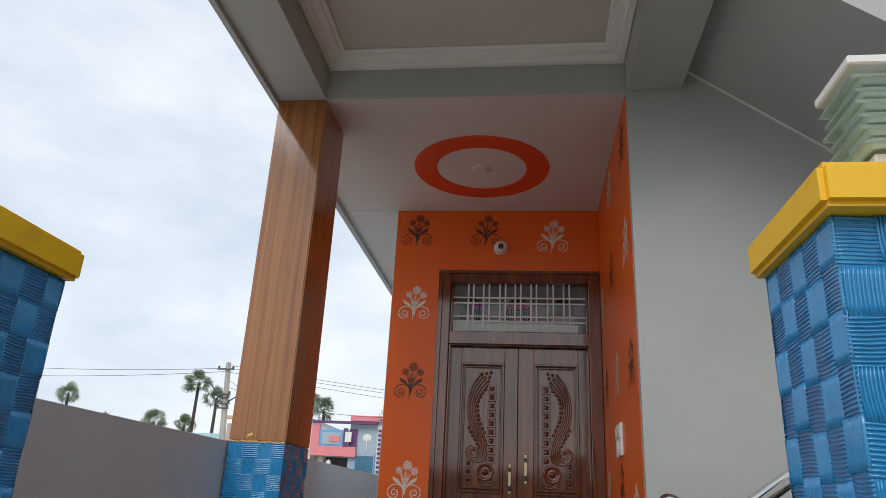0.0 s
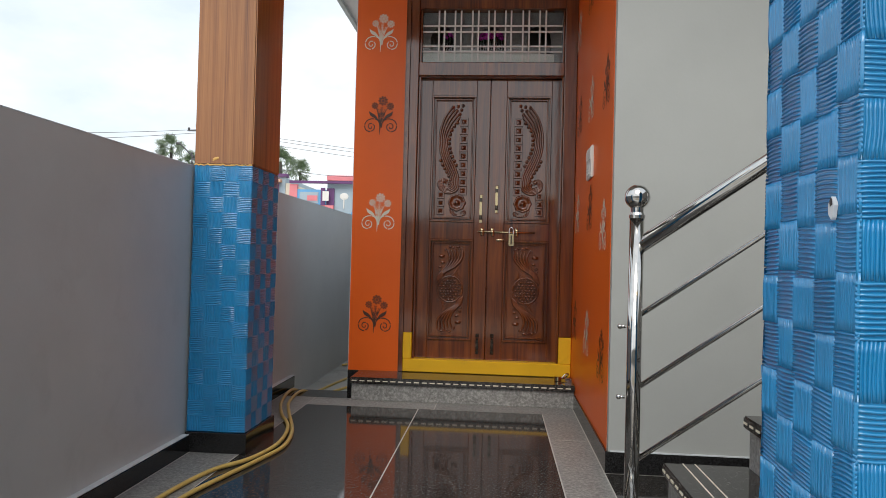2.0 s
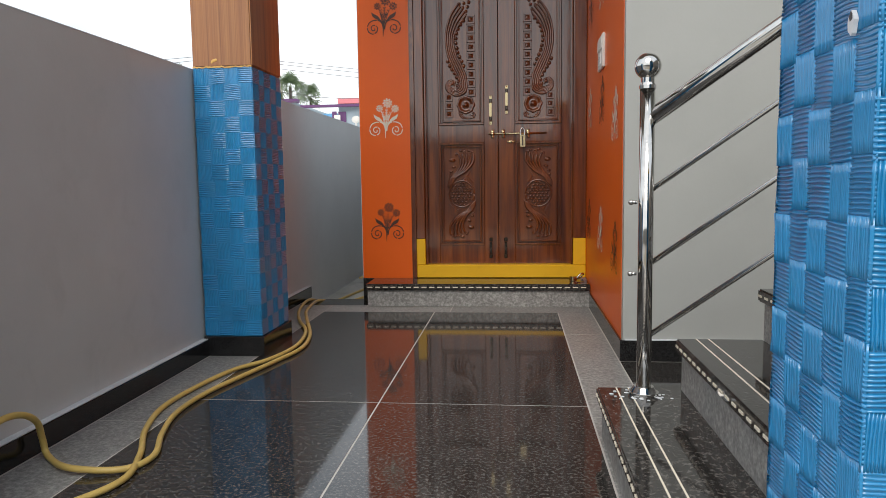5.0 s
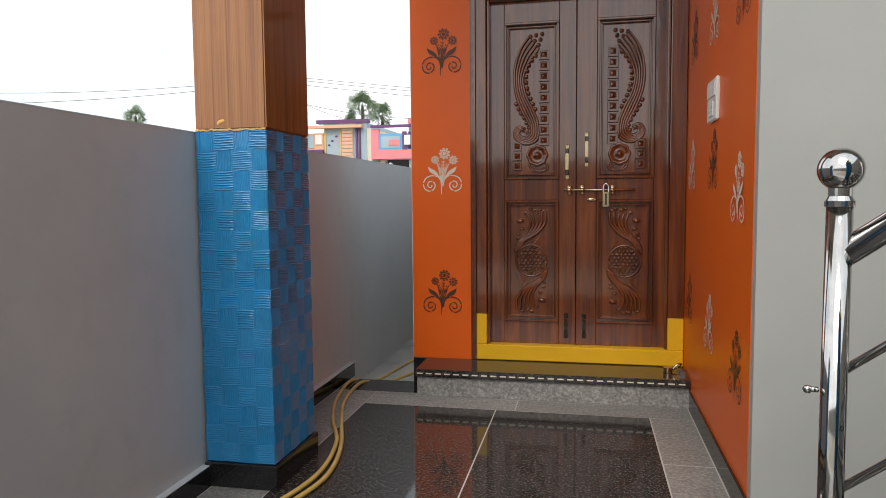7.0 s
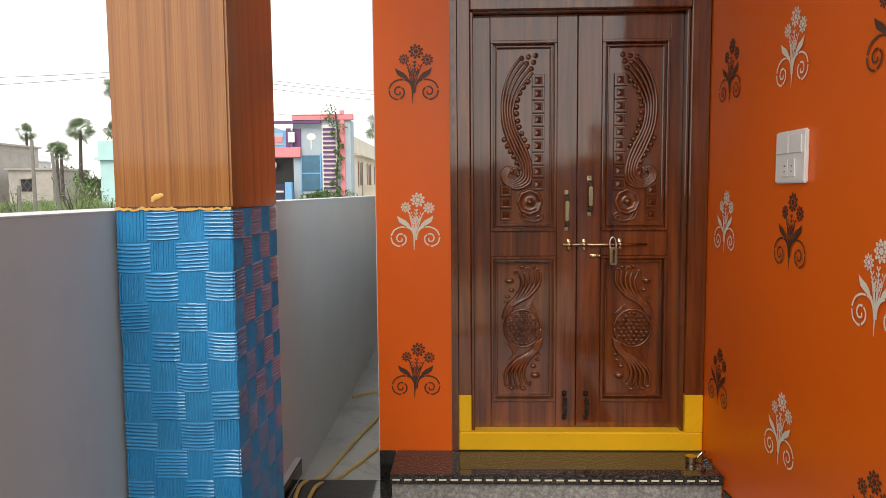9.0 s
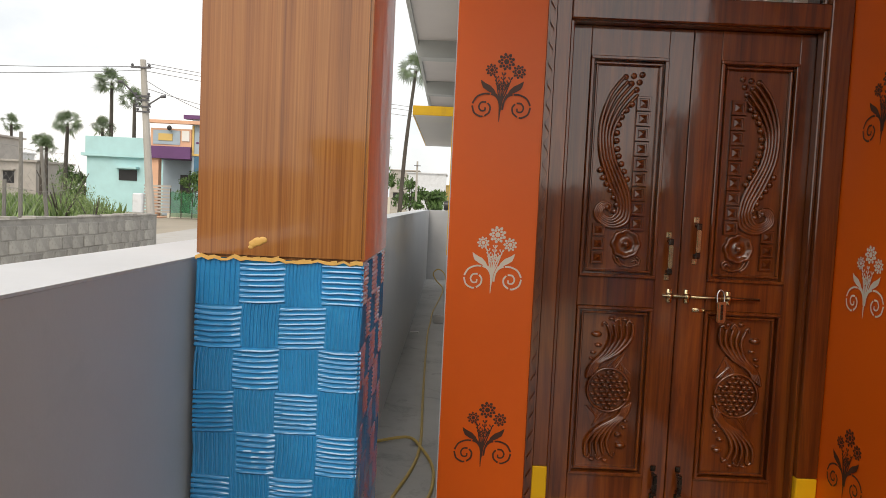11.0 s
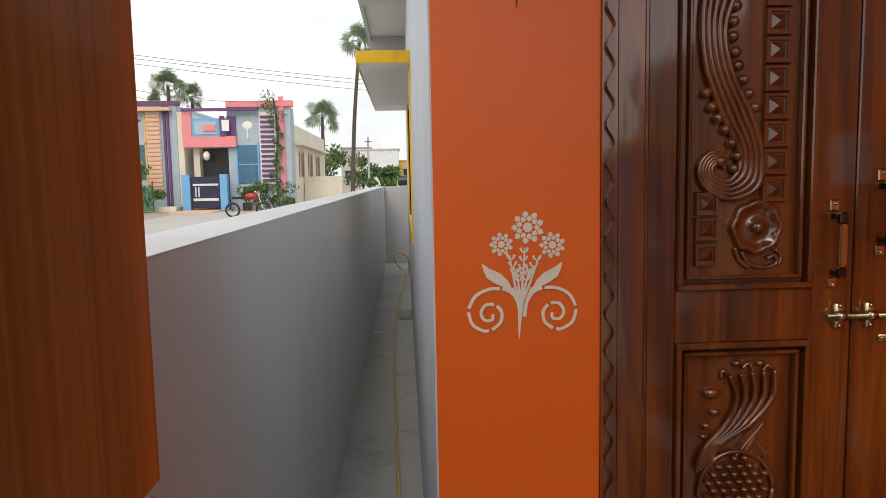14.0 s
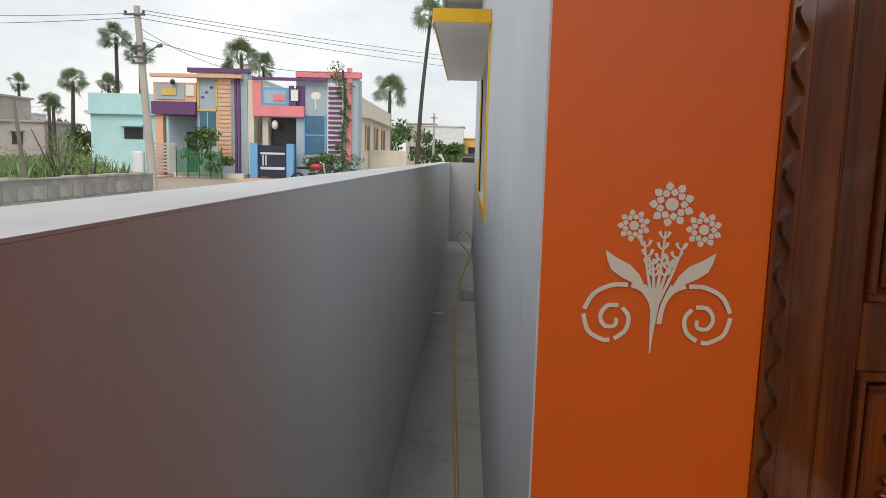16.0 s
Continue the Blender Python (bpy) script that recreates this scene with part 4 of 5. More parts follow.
def security_camera():
    c = thing("security_camera", (-0.13, 5.55, 3.165), "white dome security camera with a black lens above the door", "security camera")
    bm = bmesh.new()
    cyl(bm, (-0.13, 5.549, 3.165), (-0.13, 5.51, 3.165), 0.058, 28, 0.052)
    part("base", bm, M_WHITE_PL, c)
    bm = bmesh.new()
    ball(bm, (-0.13, 5.505, 3.16), 0.046, 24)
    part("head", bm, M_WHITE_PL, c, smooth=True)
    bm = bmesh.new()
    cyl(bm, (-0.128, 5.47, 3.155), (-0.126, 5.452, 3.15), 0.022, 20)
    part("lens", bm, M_BLACK, c, "black glass lens")


security_camera()


def ceiling_ring():
    r = thing("ceiling_medallion", (-0.25, 4.78, 3.49), "red-orange painted ring with a round rose on the porch ceiling", "ceiling medallion")
    bm = bmesh.new()
    n = 72
    for rad_a, rad_b, za, zb in ((0.325, 0.49, 3.4955, 3.489),):
        vs = []
        for i in range(n):
            a = math.tau * i / n
            vs.append([bm.verts.new((-0.25 + q * math.cos(a), 4.78 + q * math.sin(a), z)) for q, z in ((rad_a, za), (rad_a + 0.004, zb), (rad_b - 0.004, zb), (rad_b, za))])
        for i in range(n):
            for j in range(3):
                bm.faces.new((vs[i][j], vs[(i + 1) % n][j], vs[(i + 1) % n][j + 1], vs[i][j + 1]))
    part("ring", bm, M_RING, r, "red-orange painted ring")
    bm = bmesh.new()
    cyl(bm, (-0.25, 4.78, 3.4955), (-0.25, 4.78, 3.485), 0.075, 36, 0.06)
    cyl(bm, (-0.25, 4.78, 3.4855), (-0.25, 4.78, 3.478), 0.045, 28)
    part("rose", bm, M_CEIL, r, "round plaster rose")


ceiling_ring()


def gate_lamp():
    g = thing("gate_lamp", (0.88, 1.72, 1.835), "square gate lamp of stacked clear glass plates on a white base", "lamp")
    bm = bmesh.new()
    box(bm, 0.80, 0.96, 1.64, 1.80, 1.8355, 1.862, 0.004)
    box(bm, 0.825, 0.935, 1.665, 1.775, 1.862, 1.945, 0.004)
    part("base", bm, M_WHITE_PL, g)
    for i in range(6):
        z = 1.952 + i * 0.032
        q = 0.085 + 0.006 * (i % 2)
        bm = bmesh.new()
        box(bm, 0.88 - q, 0.88 + q, 1.72 - q, 1.72 + q, z, z + 0.009, 0.001)
        part("glass_plate", bm, M_PLATE, g, "clear greenish glass plate")
        bm = bmesh.new()
        box(bm, 0.825, 0.935, 1.665, 1.775, z + 0.0095, z + 0.0312, 0.002)
        part("spacer", bm, M_WHITE_PL, g)
    bm = bmesh.new()
    box(bm, 0.785, 0.975, 1.625, 1.815, 2.1445, 2.168, 0.004)
    part("lid", bm, M_WHITE_PL, g)


M_PLATE = glass("green_glass", (0.72, 0.86, 0.78), 0.05, 0.75)
gate_lamp()


def hose(name, pts, label, r=0.0105):
    h = thing(name, pts[0], label, "hose")
    bm = bmesh.new()
    tube(bm, spline(pts, 10), r, 10)
    part("tube", bm, M_HOSE, h, smooth=True)


M_HOSE = paint("yellow_hose_rubber", (0.62, 0.44, 0.13), 0.42, 0.12, (0.48, 0.36, 0.14), 60, 0.15, 9.0)
Z = 0.0115
hose("garden_hose", [(-1.30, 1.75, Z), (-1.15, 2.05, Z), (-1.02, 2.30, Z), (-1.065, 2.505, Z), (-1.17, 2.73, Z), (-1.236, 2.98, Z), (-1.226, 3.26, Z), (-1.175, 3.53, Z), (-1.075, 3.72, Z), (-1.03, 4.02, Z),
     (-1.09, 4.38, Z), (-1.23, 4.70, Z), (-1.34, 5.05, Z), (-1.395, 5.45, Z), (-1.35, 5.62, -0.03), (-1.33, 5.85, -0.078), (-1.25, 6.35, -0.078), (-1.13, 7.1, -0.078), (-1.15, 8.3, -0.078), (-1.175, 9.4, -0.078),
     (-1.20, 10.8, -0.078), (-1.21, 11.5, -0.078), (-1.20, 12.2, -0.078), (-1.19, 13.2, -0.078), (-1.12, 14.6, -0.078), (-1.06, 15.4, 0.02), (-1.20, 15.5, 0.17), (-1.25, 15.5, 0.30), (-1.15, 15.5, 0.37), (-1.03, 15.5, 0.26), (-1.012, 15.55, 0.0)],
     "long dusty yellow garden hose lying along the porch and passage")
hose("garden_hose", [(-1.30, 2.10, Z + 0.02), (-1.365, 2.2, 0.16), (-1.36, 2.28, 0.196), (-1.36, 2.37, 0.186), (-1.37, 2.45, 0.137), (-1.385, 2.492, 0.063), (-1.36, 2.48, 0.012), (-1.22, 2.38, Z + 0.008), (-1.06, 2.40, Z), (-1.02, 2.51, Z), (-1.092, 2.70, Z), (-1.15, 2.92, Z),
     (-1.146, 3.17, Z), (-1.09, 3.44, Z), (-1.03, 3.70, Z), (-0.985, 3.97, Z), (-1.04, 4.30, Z), (-1.18, 4.70, Z), (-1.285, 5.04, Z), (-1.315, 5.42, Z), (-1.27, 5.60, -0.03), (-1.24, 5.80, -0.078), (-1.13, 6.1, -0.078), (-1.035, 6.45, -0.078), (-1.03, 6.85, -0.078), (-1.12, 7.2, -0.075), (-1.22, 7.33, -0.055), (-1.43, 7.28, -0.078)],
     "second strand of yellow garden hose with a loop against the wall")


def lock_on_step():
    p = thing("padlock", (0.56, 5.40, 0.165), "spare brass padlock with its keys lying on the step", "padlock")
    bm = bmesh.new()
    cyl(bm, (0.545, 5.40, 0.166), (0.545, 5.40, 0.196), 0.026, 20)
    part("body", bm, M_BRASS, p)
    bm = bmesh.new()
    tube(bm, spline([(0.565, 5.415, 0.18), (0.60, 5.44, 0.185), (0.62, 5.42, 0.21), (0.60, 5.40, 0.215), (0.572, 5.395, 0.185)], 6), 0.0055, 8)
    part("shackle", bm, M_STEEL, p, smooth=True)
    bm = bmesh.new()
    box(bm, 0.595, 0.64, 5.375, 5.378, 0.166, 0.19, 0.001)
    cyl(bm, (0.62, 5.36, 0.17), (0.62, 5.364, 0.17), 0.014, 12)
    part("key", bm, M_STEEL, p)


lock_on_step()

# passage: window with yellow surround and sunshade
w = thing("window_1", (-1.0, 10.4, 1.11), "side window with a yellow painted surround and dark glass", "window", "", "structure")
bm = bmesh.new()
for y0, y1, z0, z1 in ((8.95, 9.03, 1.11, 2.37), (11.6, 11.68, 1.11, 2.37), (9.03, 11.6, 1.11, 1.19)):
    box(bm, -1.012, -0.985, y0, y1, z0, z1, 0.003)
part("surround", bm, M_YELLOW, w, "yellow painted plaster surround")
bm = bmesh.new()
for y0, y1 in ((9.03, 9.09), (10.37, 10.43), (11.54, 11.6)):
    box(bm, -0.95, -0.89, y0, y1, 1.19, 2.32, 0.003)
for z0, z1 in ((1.19, 1.25), (2.26, 2.32)):
    box(bm, -0.95, -0.89, 9.09, 11.54, z0, z1, 0.003)
part("window_frame", bm, M_WHITE_PL, w, "white window frame")
for y0, y1 in ((9.09, 10.37), (10.43, 11.54)):
    bm = bmesh.new()
    box(bm, -0.925, -0.92, y0, y1, 1.25, 2.26)
    part("pane", bm, M_BLACK, w, "dark tinted pane")
s = thing("sunshade", (-1.0, 10.5, 2.37), "projecting concrete window sunshade with a yellow edge", "sunshade")
bm = bmesh.new()
box(bm, -1.36, -1.001, 8.905, 12.2, 2.372, 2.445)
part("slab", bm, M_CORNICE, s, "white painted underside")
bm = bmesh.new()
box(bm, -1.368, -1.001, 8.893, 8.9045, 2.368, 2.452, 0.002)
box(bm, -1.372, -1.3605, 8.905, 12.2, 2.368, 2.452, 0.002)
part("fascia", bm, M_YELLOW, s, "yellow painted edge")
sc = thing("paper_scrap", (-1.40, 11.5, -0.09), "white scrap lying on the passage floor", "scrap")
bm = bmesh.new()
box(bm, -1.44, -1.33, 11.45, 11.50, -0.0895, -0.075, 0.004)
part("strip", bm, M_WHITE_PL, sc)
# ---- street and distance ----
def leaves(bm, rnd, c, r, n, size, squash=0.8):
    """Small leaf blades scattered through an uneven clump."""
    c = Vector(c)
    for _ in range(n):
        d = Vector((rnd.gauss(0, 1), rnd.gauss(0, 1), rnd.gauss(0, 1))).normalized()
        p = c + Vector((d.x * r, d.y * r, d.z * r * squash)) * rnd.uniform(0.35, 1.0) ** 0.6 * (0.75 + 0.35 * noise.noise(d * 2.3 + c))
        q = Euler((rnd.uniform(0, 6.3), rnd.uniform(0, 6.3), rnd.uniform(0, 6.3))).to_matrix()
        w = size * rnd.uniform(0.6, 1.3)
        bm.faces.new([bm.verts.new(p + q @ Vector(v)) for v in ((-w, 0, 0), (0, -w * 0.4, w * 0.1), (w, 0, 0), (0, w * 0.4, w * 0.1))])


M_PALM = leafy("palm_leaf", (0.075, 0.115, 0.06), (0.15, 0.21, 0.11))
M_LEAF = leafy("bush_leaf", (0.04, 0.085, 0.02), (0.08, 0.15, 0.04))
M_GRASS = leafy("weedy_grass", (0.10, 0.165, 0.055), (0.17, 0.25, 0.085))
M_TRUNK = paint("palm_trunk", (0.075, 0.065, 0.055), 0.9, 0.25, None, 30, 0.6)
M_CYAN = paint("pale_cyan_paint", (0.42, 0.68, 0.70), 0.7, 0.06)
M_SLATE = paint("grey_blue_paint", (0.36, 0.45, 0.52), 0.7, 0.06)
M_PURPLE = paint("purple_paint", (0.13, 0.05, 0.16), 0.6, 0.1)
M_PEACH = paint("peach_paint", (0.72, 0.42, 0.28), 0.7, 0.06)
M_PINK = paint("pink_paint", (0.74, 0.24, 0.27), 0.65, 0.06)
M_SKYB = paint("sky_blue_paint", (0.14, 0.38, 0.66), 0.6, 0.08)
M_OLDCREAM = paint("cream_wall_paint", (0.66, 0.62, 0.52), 0.8, 0.07, (0.5, 0.46, 0.38))
M_MUSTARD = paint("mustard_paint", (0.66, 0.46, 0.16), 0.7, 0.06)
M_WINBLUE = paint("blue_window_glass", (0.05, 0.15, 0.24), 0.15, 0.2)
M_NAVY = paint("navy_gate_paint", (0.018, 0.025, 0.06), 0.4, 0.1)
M_POLE = paint("concrete_pole", (0.42, 0.40, 0.37), 0.9, 0.1)
M_NET = paint("green_net", (0.05, 0.24, 0.11), 0.8, 0.2)
M_NET.node_tree.nodes["Principled BSDF"].inputs["Alpha"].default_value = 0.6
M_WIRE = paint("dark_wire", (0.10, 0.10, 0.11), 0.6, 0.1)
M_LINK = paint("galvanised_wire", (0.32, 0.31, 0.29), 0.6, 0.1)
M_THORN = leafy("thorn_leaf", (0.09, 0.15, 0.05), (0.17, 0.25, 0.09))
M_BRICKY = paint("unplastered_brick", (0.47, 0.44, 0.41), 0.95, 0.15, (0.33, 0.28, 0.25), 6, 0.6, 0.5)
M_POST = paint("granite_fence_post", (0.22, 0.21, 0.19), 0.95, 0.2)
M_RED = paint("red_metal_paint", (0.40, 0.02, 0.02), 0.3, 0.1)


def bits(parent, name, material, label, *bs):
    """Each box is a part of its own."""
    out = []
    for b in bs:
        bm = bmesh.new()
        box(bm, *b)
        out.append(part(name, bm, material, parent, label))
    return out


def painted_house_a():
    h = thing("house", (-14.8, 42, 0.3), "small painted house with purple bands and a peach slatted tower", "house", "houses across the street")
    bm = bmesh.new()
    box(bm, -15.0, -12.4, 40.0, 52, 0.2, 5.55)
    box(bm, -17.2, -15.0, 41.6, 52, 0.2, 4.4)
    part("wall", bm, M_SLATE, h, "grey-blue painted walls")
    bits(h, "porch_beam", M_PEACH, "", (-17.25, -12.6, 39.6, 40.0, 5.25, 5.42))
    bits(h, "parapet", M_PEACH, "", (-17.2, -15.01, 39.9, 40.2, 4.05, 5.0))
    bits(h, "parapet_panel", M_SLATE, "", (-17.05, -15.6, 39.86, 39.899, 4.15, 4.9))
    bits(h, "ornament", M_MUSTARD, "mustard relief panel", (-16.75, -16.0, 39.82, 39.859, 4.35, 4.72))
    bits(h, "ornament", M_WHITE_PL, "white framed relief", (-15.5, -15.1, 39.84, 39.898, 4.35, 4.9))
    bits(h, "fascia", M_PURPLE, "purple band", (-17.25, -15.0, 39.7, 41.5, 3.4, 4.04), (-15.45, -12.3, 39.9, 40.4, 5.551, 5.76))
    bits(h, "trim_strip", M_MUSTARD, "", (-14.98, -14.88, 39.93, 39.999, 3.6, 5.2), (-14.88, -13.95, 39.93, 39.999, 3.6, 3.7), (-14.0, -13.92, 39.93, 39.999, 1.2, 5.2))
    for i, x in enumerate((-14.7, -14.5, -14.25)):
        bm = bmesh.new()
        ball(bm, (x, 39.99, 4.3 + 0.25 * i), 0.09, 8, (1, 0.3, 0.7))
        part("butterfly", bm, M_PURPLE, h)
    win = bits(h, "window", M_WINBLUE, "blue glazed window", (-14.86, -14.0, 39.94, 39.999, 1.9, 3.55))[0]
    for x in (-14.45,):
        bm = bmesh.new()
        box(bm, x - 0.02, x + 0.02, 39.92, 39.939, 1.9, 3.55)
        part("mullion", bm, M_SLATE, win)
    bits(h, "slat_backing", M_OLDCREAM, "", (-13.9, -13.2, 39.93, 39.999, 1.2, 5.24))
    for i in range(18):
        bits(h, "slat", M_PEACH, "", (-13.88, -13.22, 39.86, 39.929, 1.3 + i * 0.215, 1.43 + i * 0.215))
    bits(h, "stripe", M_PURPLE, "", (-13.05, -12.93, 39.9, 39.999, 0.3, 5.5), (-12.86, -12.76, 39.9, 39.999, 0.3, 5.5))
    bits(h, "pillar", M_PEACH, "", (-17.15, -16.75, 39.9, 40.3, 0.3, 3.39))
    # flat black slab paints the unlit inside of the doorway
    bits(h, "doorway", M_BLACK, "black slab for the shade inside an open doorway", (-16.2, -15.4, 41.55, 41.599, 0.4, 2.6))
    bits(h, "plinth", M_OLDCREAM, "", (-15.7, -12.2, 38.6, 39.85, 0.2, 0.5))
    g = bits(h, "gate", M_POLE, "grey steel gate", (-17.2, -15.75, 39.2, 39.24, 0.5, 0.6))[0]
    for i in range(8):
        bm = bmesh.new()
        box(bm, -17.2, -15.75, 39.2, 39.24, 0.66 + i * 0.17, 0.76 + i * 0.17)
        part("gate_bar", bm, M_POLE, g)
    bm = bmesh.new()
    ball(bm, (-16.1, 39.65, 5.0), 0.13, 10, (1, 0.8, 1.1))
    part("hanging_pot", bm, M_BLACK, h)


def painted_house_b():
    h = thing("house", (-9.4, 42, 0.3), "small painted house with a pink balcony band and navy gate", "house", "houses across the street")
    bm = bmesh.new()
    box(bm, -9.9, -6.75, 40.0, 41.2, 0.2, 5.4)
    box(bm, -12.05, -9.9, 42.2, 43, 0.2, 3.6)
    part("wall", bm, M_SLATE, h, "grey-blue painted front")
    bm = bmesh.new()
    box(bm, -12.05, -6.75, 41.201, 55, 0.2, 4.6)
    box(bm, -12.35, -12.06, 39.9, 55, 0.2, 5.2)
    part("side_wall", bm, M_OLDCREAM, h, "cream side walls")
    bits(h, "canopy", M_OLDCREAM, "", (-6.75, -6.35, 41.3, 54.5, 3.55, 3.68))
    for y in (42.6, 46.2, 49.8):
        w = bits(h, "side_window", M_BLACK, "dark side window", (-6.76, -6.70, y, y + 1.3, 1.9, 3.2))[0]
        for e in (y - 0.1, y + 1.3):
            bm = bmesh.new()
            box(bm, -6.72, -6.66, e, e + 0.1, 1.8, 3.3)
            part("jamb", bm, M_PEACH, w)
    bits(h, "balcony_band", M_PINK, "pink painted balcony", (-12.05, -11.6, 39.7, 39.95, 3.42, 5.15), (-11.6, -9.45, 39.7, 39.95, 3.42, 3.95))
    bits(h, "balcony_panel", M_SKYB, "", (-11.599, -9.92, 39.75, 39.949, 3.951, 4.85))
    bits(h, "panel_field", M_SLATE, "", (-11.45, -10.35, 39.72, 39.749, 4.05, 4.7))
    bits(h, "ornament", M_PINK, "pink relief block", (-11.0, -10.4, 39.68, 39.719, 4.2, 4.5))
    bits(h, "ornament", M_PURPLE, "purple relief block", (-10.2, -9.95, 39.67, 39.749, 3.95, 4.95), (-9.9, -9.46, 39.9, 39.999, 3.95, 4.95))
    bits(h, "ornament", M_WHITE_PL, "white framed relief", (-10.08, -9.72, 39.62, 39.669, 4.2, 4.75))
    bits(h, "porch_beam", M_PURPLE, "", (-12.05, -8.3, 39.6, 39.85, 5.2, 5.34))
    bits(h, "cornice", M_PINK, "", (-9.9, -6.6, 39.85, 40.3, 5.401, 5.7))
    bits(h, "window", M_WINBLUE, "blue glazed window", (-9.42, -8.45, 39.94, 39.999, 1.6, 3.5))
    bits(h, "window_bar", M_SKYB, "", (-9.5, -9.43, 39.92, 39.999, 1.5, 3.6), (-8.44, -8.37, 39.92, 39.999, 1.5, 3.6), (-9.42, -8.45, 39.92, 39.939, 2.5, 2.56))
    bits(h, "slat_backing", M_WHITE_PL, "", (-8.3, -7.5, 39.95, 39.999, 1.2, 5.15))
    for i in range(15):
        bits(h, "slat", M_PURPLE, "", (-8.24, -7.56, 39.88, 39.949, 1.4 + i * 0.245, 1.53 + i * 0.245))
    bits(h, "pier", M_PINK, "", (-7.3, -7.05, 39.88, 39.999, 1.2, 5.9))
    bm = bmesh.new()
    ball(bm, (-8.9, 40.0, 4.5), 0.26, 12, (1, 0.12, 0.8))
    cyl(bm, (-8.9, 39.985, 3.8), (-8.9, 39.985, 4.4), 0.04, 8)
    part("tree_relief", bm, M_WHITE_PL, h, "white tree relief")
    # entrance shade is put in as a black sheet, no opening is cut
    bits(h, "doorway", M_BLACK, "black slab for the shade inside an open doorway", (-11.35, -9.95, 40.6, 40.65, 0.4, 3.4))
    bits(h, "pillar", M_OLDCREAM, "", (-11.7, -11.4, 40.2, 40.5, 0.3, 3.41))
    bits(h, "gate_post", M_SKYB, "sky blue gate post", (-12.0, -11.62, 39.0, 39.4, 0.2, 2.05), (-10.15, -9.8, 39.0, 39.4, 0.2, 2.05))
    g = bits(h, "gate", M_NAVY, "navy steel gate", (-11.6, -10.17, 39.15, 39.2, 0.4, 1.95))[0]
    for b in ((-11.5, -10.27, 39.12, 39.149, 1.5, 1.6), (-11.5, -10.27, 39.12, 39.149, 0.75, 0.88), (-11.4, -11.34, 39.12, 39.149, 0.95, 1.45), (-11.25, -11.19, 39.12, 39.149, 0.95, 1.45)):
        bm = bmesh.new()
        box(bm, *b)
        part("gate_bar", bm, M_COPING, g)
    bits(h, "compound_wall", M_OLDCREAM, "", (-6.7, -4.6, 44.0, 44.25, 0.2, 1.9))
    bm = bmesh.new()
    ball(bm, (-11.0, 40.0, 3.0), 0.17, 12, (1, 1, 1.4))
    part("porch_lamp", bm, M_WHITE_PL, h)


painted_house_a()
painted_house_b()


def plain_house(x0, x1, y0, y1, z1, material, label, wins, z0=0.2):
    h = thing("house", ((x0 + x1) / 2, y0, z0), label, "house", "far houses")
    bits(h, "wall", material, "", (x0, x1, y0, y1, z0, z1))
    bits(h, "roof", material, "", (x0 - 0.25, x1 + 0.25, y0 - 0.25, y1 + 0.25, z1, z1 + 0.18))
    for a, b, c, d in wins:
        w = bits(h, "window", M_BLACK, "small dark window", (a, b, y0 - 0.04, y0 - 0.001, c, d))[0]
        bm = bmesh.new()
        box(bm, a - 0.15, b + 0.15, y0 - 0.45, y0 - 0.002, d + 0.06, d + 0.18)
        part("hood", bm, material, w)
    return h


h = plain_house(-23.3, -17.6, 45, 52, 3.6, M_CYAN, "pale cyan painted flat-roofed house", [(-21.3, -20.2, 2.2, 2.85)])
bits(h, "parapet", M_CYAN, "", (-23.3, -17.6, 44.8, 45.05, 3.781, 4.8))
plain_house(-75, -57, 62, 70, 8.6, M_OLDCREAM, "cream two-storey house beyond the field", [(-60.0, -58.5, 4.6, 6.0)])
h = plain_house(-57, -45.2, 66, 74, 6.3, M_BRICKY, "bare brick two-storey house beyond the field", [(-55, -53.6, 3.9, 5.3), (-51.4, -50, 3.9, 5.3), (-48.2, -46.8, 3.9, 5.3), (-51.4, -50, 1.2, 2.4), (-48.2, -46.8, 1.2, 2.4)])
bits(h, "stair_head", M_BRICKY, "", (-52, -48.4, 68, 72, 6.49, 8.2))
plain_house(-43.2, -39.0, 66, 72, 3.8, M_BRICKY, "low unplastered grey house beyond the field", [(-42, -41, 1.8, 2.9)])
plain_house(-72, -62, 95, 104, 6.2, M_COPING, "grey house far beyond the field", [(-70, -68, 3, 4.8)])
plain_house(-40, -33, 92, 100, 6.0, M_OLDCREAM, "grey-white house behind the bushes", [(-38, -36.6, 3, 4.6)])
for x, y, wd, z, m, lb in ((-9, 130, 7, 7.2, M_COPING, "grey concrete house far down the road"), (-4.5, 140, 7, 5.4, M_MUSTARD, "orange painted house far down the road"), (1.5, 150, 6, 5.0, M_CYAN, "pale house far down the road"), (9, 120, 6, 6.4, M_OLDCREAM, "whitish house far down the road"), (-14, 150, 6, 8.5, M_POLE, "tall grey house far down the road")):
    plain_house(x, x + wd, y, y + 9, z, m, lb, [(x + 0.8, x + 2.2, 2.2, 3.8), (x + 3.4, x + 5.0, 2.2, 3.8)])
t = thing("water_tank", (-0.9, 110, 0.3), "dark steel tank trailer by the road", "tank")
bm = bmesh.new()
cyl(bm, (-2.0, 110, 1.6), (0.6, 110, 1.6), 0.75, 18)
part("drum", bm, M_BLACK, t)
bits(t, "leg", M_BLACK, "", (-1.7, -1.5, 109.8, 110.2, 0.3, 0.95), (0.1, 0.3, 109.8, 110.2, 0.3, 0.95))


